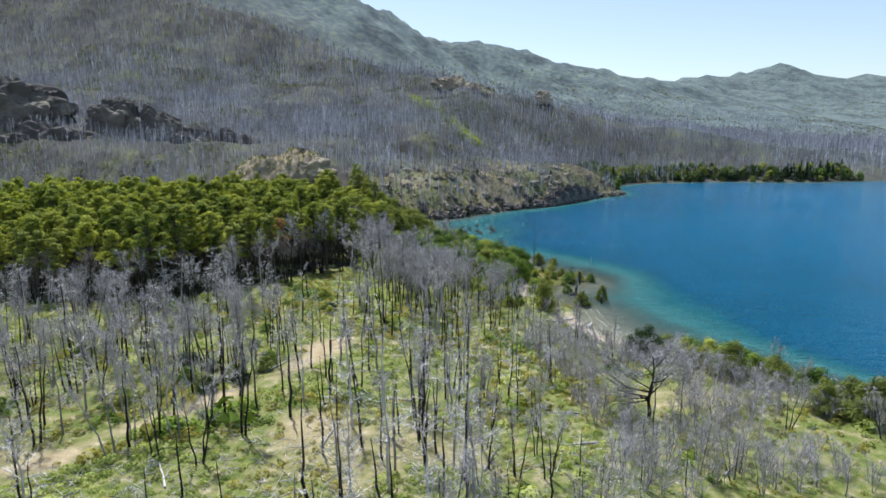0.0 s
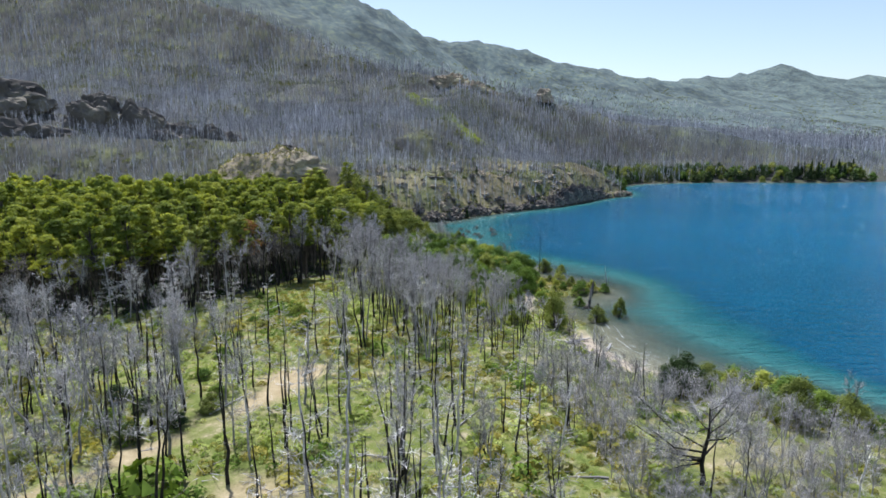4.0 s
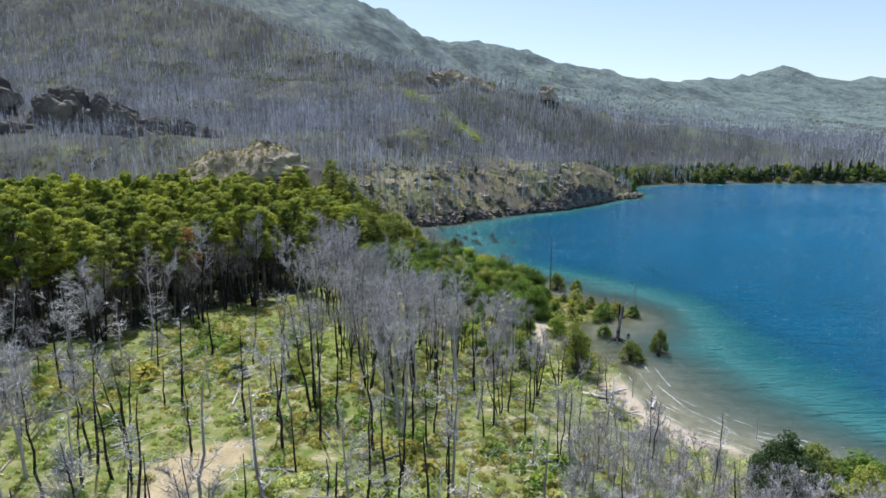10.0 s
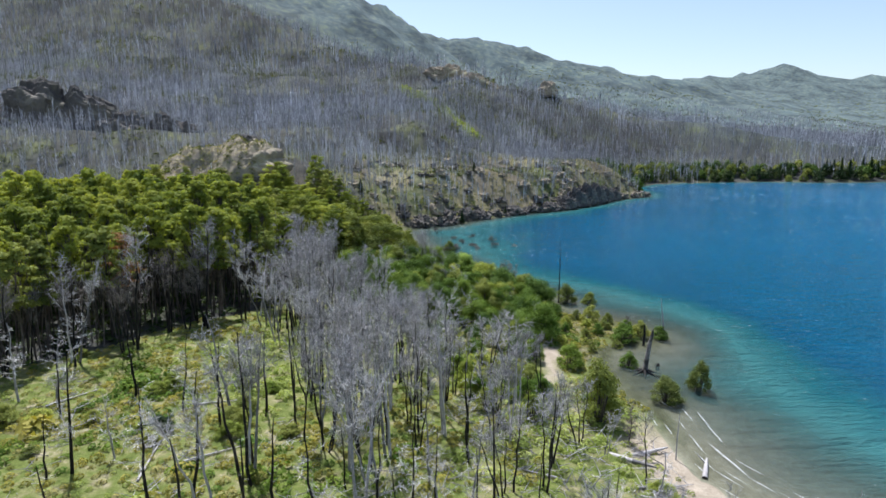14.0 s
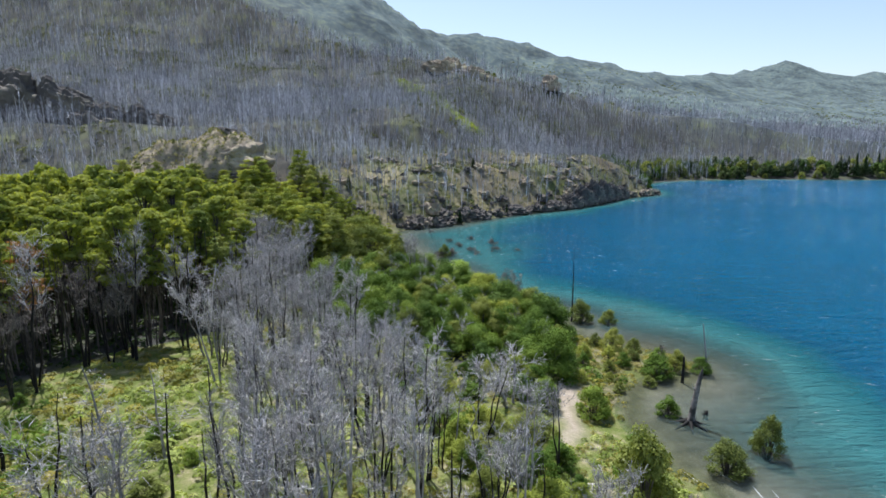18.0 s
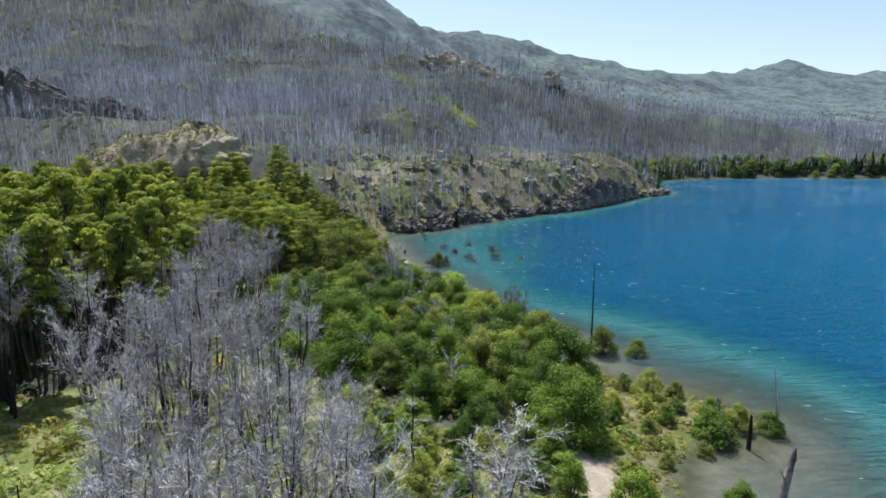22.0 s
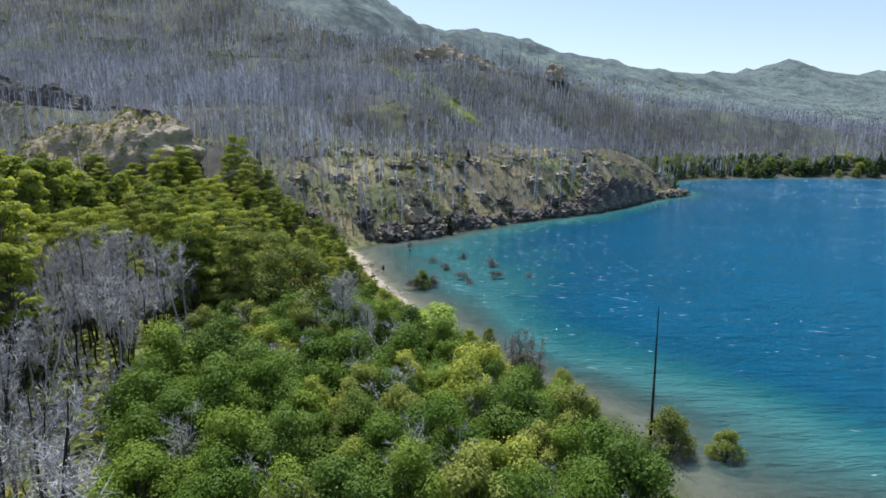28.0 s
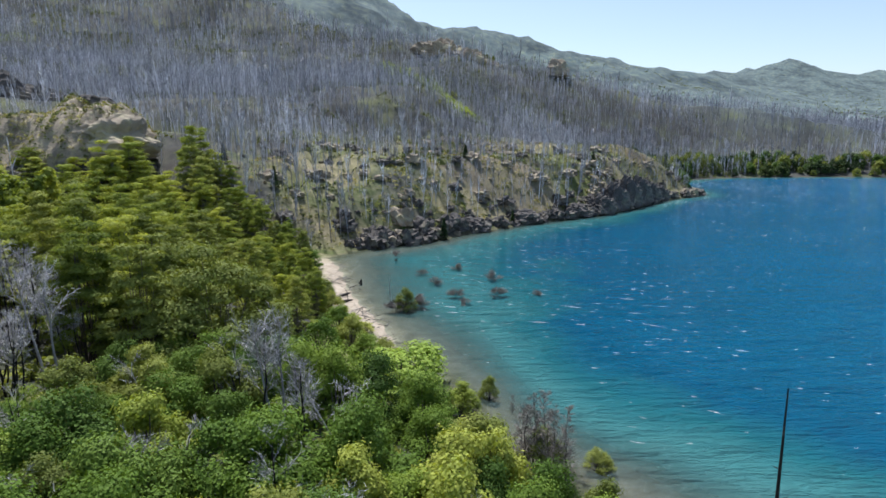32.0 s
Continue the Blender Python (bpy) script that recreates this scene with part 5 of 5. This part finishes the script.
for x, y, a, ln in ((1.4, 202.4, -31, 6.2), (-1, 212.5, 32, 2.0), (-1.5, 216.2, 50, 1.7), (27.7, 105.5, 64, 3.4), (23.1, 107.5, 20, 5.0), (21.4, 105.6, -35, 4.0), (13.2, 179.5, -20, 2.6)):
    c, s = math.cos(radians(a)), math.sin(radians(a))
    z = max(float(terrain(np.array([x]), np.array([y]))[0]), -0.1)
    rods_thing("driftwood_log", x, y, z + 0.12, [[-c * ln / 2, -s * ln / 2, 0, 0, 0, 0.05, 0.24, 0.2], [0, 0, 0.05, c * ln / 2, s * ln / 2, 0.1, 0.2, 0.08], [c * ln * 0.2, s * ln * 0.2, 0.05, c * ln * 0.3 - s * 0.8, s * ln * 0.3 + c * 0.8, 0.7, 0.07, 0.02]],
               GREY_WOOD if x > 20 else CHAR, "weathered driftwood log lying at the water's edge", "driftwood")
rods_thing("bleached_stump", 18.4, 160.6, 0.2, [[0, 0, -0.4, 0.04, 0, 0.45, 0.20, 0.16], [0.04, 0, 0.45, 0.0, 0.05, 0.95, 0.16, 0.07]], SILVER, "small bleached white stump at the edge of the shore shrubs", "stump")
SPIRE = [dead_tree_meshes(640 + i, 5.8, "spire", CHAR, BROWN_TWIG, BROWN_TWIG) for i in range(3)]
for i, (x, y, s) in enumerate(((17.3, 172.4, 1.0), (18.6, 172.0, 0.85), (19.2, 172.9, 0.8), (17.9, 171.2, 0.8), (16.5, 171.6, 0.9), (19.1, 171.3, 0.65), (16.7, 173.6, 0.75), (16.9, 180.6, 0.3), (18.3, 173.6, 0.9), (22.2, 108.9, 0.8), (31.2, 139.0, 0.7))):
    standing("dead_spire", SPIRE[i % 3], ("trunk", "crown"), (x, y, max(0.0, float(terrain(np.array([x]), np.array([y]))[0]))), i * 1.3, float(s), "narrow dead grey-brown spire on the shore", "dead tree", "dead spires on the shore")


# ---- rocks ----
def rock_mesh(seed, rough, mat, level=4, blocky=0.5, joints=(2, 2, 5)):
    bm = bmesh.new()
    bmesh.ops.create_icosphere(bm, subdivisions=level, radius=1)
    o = Vector((seed * 3.7, seed * 1.3, seed * 0.9))
    for v in bm.verts:
        n = v.co.normalized()
        q = n * 1.6 + o
        k = 1 + rough * (noise.fractal(q, 0.9, 2.1, 5) * 0.9 + blocky * (noise.cell(q * 1.7) - 0.5))
        k += rough * 0.5 * blocky * noise.cell(Vector((q.x * joints[0], q.y * joints[1], q.z * joints[2])))
        v.co = n * k
        if v.co.z < -0.35:
            v.co.z = -0.35 + (v.co.z + 0.35) * 0.2
    me = bpy.data.meshes.new("rock")
    bm.to_mesh(me)
    bm.free()
    me.materials.append(mat)
    return me


def rock(name, me, x, y, z, size, rot, label, category="rock", group=""):
    ob = tagged(new(name, me), label, category, group)
    ob.matrix_world = Matrix.LocRotScale((x, y, z), Euler((0, 0, rot)), Vector(size))
    return ob


CRAG = [rock_mesh(700 + i, 0.32, ROCK_DARK, 5, 0.30, (3.0, 3.0, 0.6)) for i in range(3)]
TAN_CRAG = rock_mesh(712, 0.42, ROCK_TAN, 5, 0.36, (3.5, 3.5, 0.6))
TAN2 = rock_mesh(711, 0.34, ROCK_TAN, 5, 0.10, (1.5, 1.5, 1.0))
for i, (x, y, top, w, d, h) in enumerate(((-184, 346, 56, 19, 10, 17), (-158, 341, 50, 15, 9, 15), (-246, 352, 66, 30, 13, 20), (-130, 320, 40, 15, 9, 14), (-104, 309, 37, 17, 8, 12),
                                         (-206, 319, 40, 26, 11, 19), (-262, 325, 44, 30, 14, 22), (10, 596, 94, 19, 12, 13), (30, 588, 86, 18, 10, 13), (46, 590, 78, 12, 7, 9), (104, 604, 54, 12, 7, 9))):
    rock("crag", TAN_CRAG if i in (7, 8, 9) else CRAG[i % 3], x, y, top - h, (w, d, h), (i * 0.37) % 0.5 - 0.2, "dark basalt crag standing out of the burnt slope", "crag", "crags on the slope")
rock("boulder", TAN2, 99, 603, ground_at(99, 603) + 4, (9, 7, 9), 0.4, "square tan rock knob standing out of the burnt slope", "boulder")
outcrop = thing("outcrop", "broad sunlit tan rock outcrop with dry grass and a dark undercut", "outcrop")
outcrop.location = (-66, 266, 18.5)
outcrop.scale = (0.8, 0.8, 1.0)
_ox, _oy, _of = grid(np.linspace(-44, 27, 110), np.linspace(-20, 18, 64))
_rise = np.where(_ox < 10, 0.68 * sstep(-46, -14, _ox) + 0.32 * sstep(-14, 8, _ox), sstep(27, 9, _ox))
_body = _rise * (1 - np.clip(np.abs(_oy + 1) / 19, 0, 1) ** 2.2)
_step = fractal(_ox, _oy, 13, 111, 4)
_oz = 15.5 * _body + 3.2 * _step * sstep(0.05, 0.4, _body)
_led = np.floor((_oz + 1.2 * value_noise(_ox, _oy, 6, 117)) / 2.6) * 2.6
_oz = _oz * 0.85 + _led * 0.15 + 0.8 * fractal(_ox, _oy, 4.5, 113, 4) - 5
part("dome", fast_mesh("dome", np.stack([_ox, _oy, _oz], 1), _of, ROCK_TAN), outcrop)
for x, y, z, w, d, h, a in ((14, -17, -4, 9, 3, 2.2, 0.1), (20, -12, -4, 5, 4, 3.2, 0.6), (5, 1, 9.2, 5, 4, 2.2, 0.2), (-3, -18, -5, 8, 3, 2.5, -0.1)):
    led = part("ledge", CRAG[int(x) % 3], outcrop, "dark overhung rock ledge")
    led.matrix_basis = Matrix.LocRotScale((x, y, z), Euler((0, 0, a)), Vector((w, d, h)))
bul = part("bulge", TAN2, outcrop, "smooth brown rock bulge")
bul.matrix_basis = Matrix.LocRotScale((13, -9, 1.2), Euler((0, 0, -0.1)), Vector((12, 8, 6.0)))
_rg = np.random.default_rng(72)
_k = _rg.choice(len(_ox), 900, replace=False)
_k = _k[_body[_k] > 0.06]
_v, _f = replicate([clump(_rg, 1.0, 14) for _ in range(3)], np.stack([_ox[_k], _oy[_k]], 1), _oz[_k], _rg.uniform(0.6, 1.5, len(_k)), _rg)
part("grass", fast_mesh("grass", _v, _f, STRAW), outcrop, "dry yellow grass in the clefts", "stuff")
_k = _rg.choice(len(_ox), 1100, replace=False)
_k = _k[_body[_k] > 0.05]
_v, _f = replicate([clump(_rg, 1.0, 14) for _ in range(3)], np.stack([_ox[_k], _oy[_k]], 1), _oz[_k], _rg.uniform(0.6, 1.9, len(_k)), _rg)
part("scrub", fast_mesh("scrub", _v, _f, HILL_GREEN), outcrop, "low olive scrub on the rock", "stuff")
_r = np.random.default_rng(71)
BOULDER = [rock_mesh(720 + i, 0.42, ROCK_DARK if i % 2 else ROCK_TAN, 3) for i in range(6)]
SHORE_STONE = [BOULDER[1], BOULDER[3], BOULDER[5], BOULDER[1], BOULDER[3], BOULDER[0]]
_line = np.array(FAR_SHORE[1:13], float)
for k in range(240):
    i = _r.integers(0, len(_line) - 1)
    q = _line[i] + (_line[i + 1] - _line[i]) * _r.random()
    dn = unit(np.array([-(_line[i + 1] - _line[i])[1], (_line[i + 1] - _line[i])[0]]))
    off = _r.uniform(-0.4, 2.2) if k % 3 else _r.uniform(0, 9)
    q = q + dn * off
    s = 0.45 + 2.0 * _r.random() ** 2.2
    rock("boulder", SHORE_STONE[_r.integers(0, 6)], q[0], q[1], max(0, ground_at(*q)) + 0.1 * s, (s * 1.3, s, s * _r.uniform(0.7, 1.2)), _r.uniform(0, 6.28), "dark angular boulder on the rocky shore", "boulder", "boulders of the rocky shore")
for x, y, w, h in ((58, 305, 5, 6), (64, 313, 6, 9), (70, 320, 6, 10.5), (76, 328, 6, 10), (82, 336.5, 6, 8), (88, 344, 5, 6), (50, 299, 5, 4), (20, 273, 4, 3.5), (33, 286, 5, 4)):
    rock("cliff_block", CRAG[int(x) % 3], x - 1.2, y + 2.5, h * 0.25, (w, 4.0, h * 0.62), 0.72, "dark steep rock face dropping into the lake", "cliff", "cliffs of the rocky shore")

for x, y in scatter(-34, 108, 252, 364, 5.6, _r, lambda x, y: (shore_distance(x, y) > 4) & (shore_distance(x, y) < 46) & (_r.random(x.shape) < 0.8)):
    s = 0.5 + 1.9 * _r.random() ** 2
    rock("boulder", BOULDER[_r.integers(0, 6)], x, y, ground_at(x, y) + 0.15 * s, (s * 1.4, s, s * 0.8), _r.uniform(0, 6.28), "weathered boulder among dry grass on the bluff", "boulder", "boulders of the bluff")

# ---- trees of the far shore ----
_r = np.random.default_rng(81)
CON = [conifer_meshes(800 + i, 12 + i, 2.6, LEAF_DARK) for i in range(3)]
FARB = [shrub_meshes(820 + i, 8, 8, (LEAF_DARK, LEAF_DEEP, LEAF_DARK, LEAF_OLIVE)[i % 4], 1000, 0.34) for i in range(4)]
_line = np.array(FAR_SHORE[13:23], float)
_seg = np.r_[0, np.cumsum(np.hypot(*np.diff(_line, axis=0).T))]
for u in np.arange(0, _seg[-1], 1.15):
    i = min(np.searchsorted(_seg, u, "right") - 1, len(_line) - 2)
    q = _line[i] + (_line[i + 1] - _line[i]) * (u - _seg[i]) / (_seg[i + 1] - _seg[i])
    q = q + np.array([-0.35, 1.0]) * _r.uniform(3, 26) + _r.normal(size=2)
    east = q[0] > 255
    if not east and _r.random() < 0.15:
        continue
    z = ground_at(*q)
    if east and _r.random() < 0.3 or _r.random() < 0.05:
        standing("conifer", CON[_r.integers(0, 3)], ("trunk", "crown"), (*q, z), _r.uniform(0, 6.28), float(_r.uniform(0.45, 1.0)), "dark green conifer on the far shore", "conifer", "trees of the far shore")
    else:
        standing("shore_tree", FARB[_r.integers(0, 4)], ("stem", "crown"), (*q, z), _r.uniform(0, 6.28), float(_r.uniform(0.4, 1.2)), "dark green round tree on the far shore", "tree", "trees of the far shore")
for x, y in scatter(104, 138, 440, 500, 6, _r, lambda x, y: (shore_distance(x, y) > 6) & (np.hypot((x - 118) / 13, (y - 470) / 20) < 1)):
    standing("shore_tree", FARB[_r.integers(0, 4)], ("stem", "crown"), (x, y, ground_at(x, y)), _r.uniform(0, 6.28), float(_r.uniform(0.8, 1.15)), "green round tree on the slope above the far shore", "tree", "trees of the far shore")
for k in range(26):
    x, y = _r.uniform(52, 74), _r.uniform(308, 334)
    if shore_distance(x, y) > 2:
        w = _r.uniform(1.2, 3.4)
        rock("flat_rock", BOULDER[0], x, y, ground_at(x, y) - 0.1, (w, w * 0.8, w * 0.4), _r.uniform(0, 6.28), "sunlit tan rock slab on the headland", "rock", "slabs of the headland")
for x, y, s in ((29, 283.5, 0.42), (12, 262.5, 0.62), (4, 256, 0.5), (-60, 262, 0.6), (18, 300, 0.5), (60, 330, 0.45), (-34, 264, 0.5), (-22, 258, 0.55)):
    standing("conifer", CON[0], ("trunk", "crown"), (x, y, ground_at(x, y)), x, (s * 0.9, s * 0.9, s * 0.62), "young dark green conifer on the rocky slope", "conifer", "conifers of the rocky slope")

# ---- low growth ----
_r = np.random.default_rng(91)
_T = [clump(_r, 1.0, 56, 0.095) for _ in range(6)]


def meadow(x, y):
    return (((x < 18) | (y > 92) | (_r.random(x.shape) < 0.5)) & (shore_distance(x, y) > np.where((y > 128) & (y < 153), 0.5, 2.0)) & (np.abs(x) < 12 + y * 0.82) & ~in_poly(x, y, FOREST) & ~in_poly(x, y, SHRUBS) & (y < 160) & (line_distance(x, y, TRAIL) > 1.6 + 1.4 * _r.random(x.shape)) & (line_distance(x, y, PATHLET) > 1.2))


_p = scatter(-90, 62, 22, 160, 1.15, _r, lambda x, y: meadow(x, y) & (fractal(x, y, 9, 95, 3) > np.where(y > 100, -0.85, -0.45)) & ((x < 20) | (y < 128) | (_r.random(x.shape) < 0.45)) & (fractal(x, y, 14, 61, 3) < 0.85))
_patch = fractal(_p[:, 0], _p[:, 1], 13, 96, 3) + 0.25 * _r.normal(size=len(_p))
_patch = np.where((_p[:, 0] > 20) & (_p[:, 1] > 130), np.clip(_patch, 0.3, 0.8), _patch)
_size = 0.46 * np.exp(_r.normal(size=len(_p)) * 0.55) * (1 + 0.7 * np.clip(fractal(_p[:, 0], _p[:, 1], 7, 98, 2), -0.6, 1.2)) + 0.25
for _m, _mat, _nm, _lb in ((_patch < 0.12, HERB, "undergrowth", "lime green low herbs and seedlings covering the clearing"), ((_patch >= 0.12) & (_patch < 0.8), HERB_OLIVE, "undergrowth", "olive yellow low scrub in patches over the clearing"),
                           (_patch >= 0.8, LEAF_SHRUB, "undergrowth", "deep green low shrubs in patches over the clearing")):
    _v, _f = replicate(_T, _p[_m], heights(_p[_m]), _size[_m] * (1.25 if _mat is LEAF_SHRUB else 1.0), _r)
    tagged(new(_nm, fast_mesh(_nm, _v, _f, _mat)), _lb, "undergrowth", kind="stuff")
_p = scatter(-90, 62, 22, 160, 1.7, _r, lambda x, y: meadow(x, y) & (fractal(x, y, 11, 97, 3) > 0.1))
_v, _f = replicate(_T, _p, heights(_p), _r.uniform(0.4, 1.0, len(_p)), _r)
tagged(new("dry_grass", fast_mesh("dry_grass", _v, _f, STRAW)), "straw-yellow dry grass tufts", "grass", kind="stuff")

_p = scatter(20, 37, 117, 154, 0.75, _r, lambda x, y: (shore_distance(x, y) > -0.6) & ~in_poly(x, y, SHRUBS) & (line_distance(x, y, PATHLET) > 1.0) & (fractal(x, y, 5, 94, 3) > -0.1))
_v, _f = replicate(_T, _p, np.maximum(heights(_p), -0.05), _r.uniform(0.25, 0.75, len(_p)), _r)
tagged(new("marsh_grass", fast_mesh("marsh_grass", _v, _f, HERB_OLIVE)), "olive and brown grass tufts on the flooded spit", "grass", kind="stuff")

_T = []
for _ in range(6):
    _a = _r.uniform(0, 6.28, 7)
    _l = _r.uniform(0.5, 1.5, 7)
    _c = _r.normal(size=(7, 2)) * 0.6
    _T.append(tris(*sticks([[c[0], c[1], 0.06, c[0] + l * math.cos(a), c[1] + l * math.sin(a), 0.1 + 0.45 * l * _r.random(), 0.035, 0.012] for a, l, c in zip(_a, _l, _c)], 3)))
_p = scatter(-90, 40, 24, 128, 1.9, _r, lambda x, y: meadow(x, y) & ~in_poly(x, y, STAND) & (fractal(x, y, 15, 99, 3) + 0.5 * _r.normal(size=x.shape) > 0.35))
_v, _f = replicate(_T, _p, heights(_p), _r.uniform(0.7, 1.5, len(_p)), _r)
_q = scatter(-8, 14, 190, 246, 1.7, _r, lambda x, y: (np.abs(shore_distance(x, y) - 0.8) < 1.8) & (_r.random(x.shape) < 0.55))
_v5, _f5 = replicate(_T, _q, np.maximum(heights(_q), -0.05), _r.uniform(0.5, 1.4, len(_q)), _r)
tagged(new("drift_sticks", fast_mesh("drift_sticks", _v5, _f5, DARK_WOOD)), "broken sticks washed up along the cove's beach", "driftwood", kind="stuff")
tagged(new("brushwood", fast_mesh("brushwood", _v, _f, TWIG)), "bleached broken branches strewn over the clearing", "brushwood", kind="stuff")

# ---- waves ----
_r = np.random.default_rng(99)


def streaks(pts, ln, wd, ang):
    n = len(pts)
    a = ang + _r.normal(size=n) * 0.22
    u = np.stack([np.cos(a), np.sin(a)], 1) * (ln * _r.uniform(0.4, 1.3, n))[:, None]
    w = np.stack([-np.sin(a), np.cos(a)], 1) * (wd * _r.uniform(0.5, 1.3, n))[:, None]
    c = np.stack([pts - u, pts - w, pts + u, pts + w * 0.4], 1).reshape(-1, 2)
    return np.c_[c, np.full(len(c), 0.03)], np.arange(n * 4).reshape(-1, 4)


# flecks of flat white: painted sun glints mixed with real wave crests
_p = scatter(10, 420, 60, 520, 2.3, _r, lambda x, y: (shore_distance(x, y) < -5) & (_r.random(x.shape) < 0.5 + 0.5 * fractal(x, y, 30, 47, 3)))
_v, _f = streaks(_p, np.clip(0.0022 * (_p[:, 1] - 40), 0.14, 0.7) * np.exp(_r.normal(size=len(_p)) * 0.6), 0.018 + 0.00042 * np.clip(_p[:, 1] - 110, 0, 300), radians(-16))
tagged(new("whitecaps", fast_mesh("whitecaps", _v, _f, FOAM_GLINT)), "small white flecks for wave crests and sun glints on the lake", "waves", kind="stuff")
_segs = []
for k in range(5):
    for j in range(16):
        i = 6 + j // 3
        a, b = np.array(NEAR_SHORE[i], float), np.array(NEAR_SHORE[i + 1], float)
        q = a + (b - a) * ((j % 3) / 3 + _r.uniform(0, 0.3))
        d = unit(b - a)
        nrm = np.array([d[1], -d[0]])
        if _r.random() < 0.38:
            q = q + nrm * (0.4 + 1.15 * k + _r.normal() * 0.2)
            ln = _r.uniform(0.7, 2.2)
            _segs.append([*(q - d * ln), 0.03, *(q + d * ln), 0.03, 0.03, 0.03])
_sv = []
for s in _segs:
    a, b = np.array(s[:2]), np.array(s[3:5])
    d = unit(b - a)
    w = np.array([-d[1], d[0]]) * s[6]
    _sv += [[*(a), 0.03], [*((a + b) / 2 - w), 0.03], [*b, 0.03], [*((a + b) / 2 + w), 0.03]]
tagged(new("breakers", fast_mesh("breakers", np.array(_sv), np.arange(len(_sv)).reshape(-1, 4), FOAM_GLINT)), "thin white breakers running in to the beach", "waves", kind="stuff")
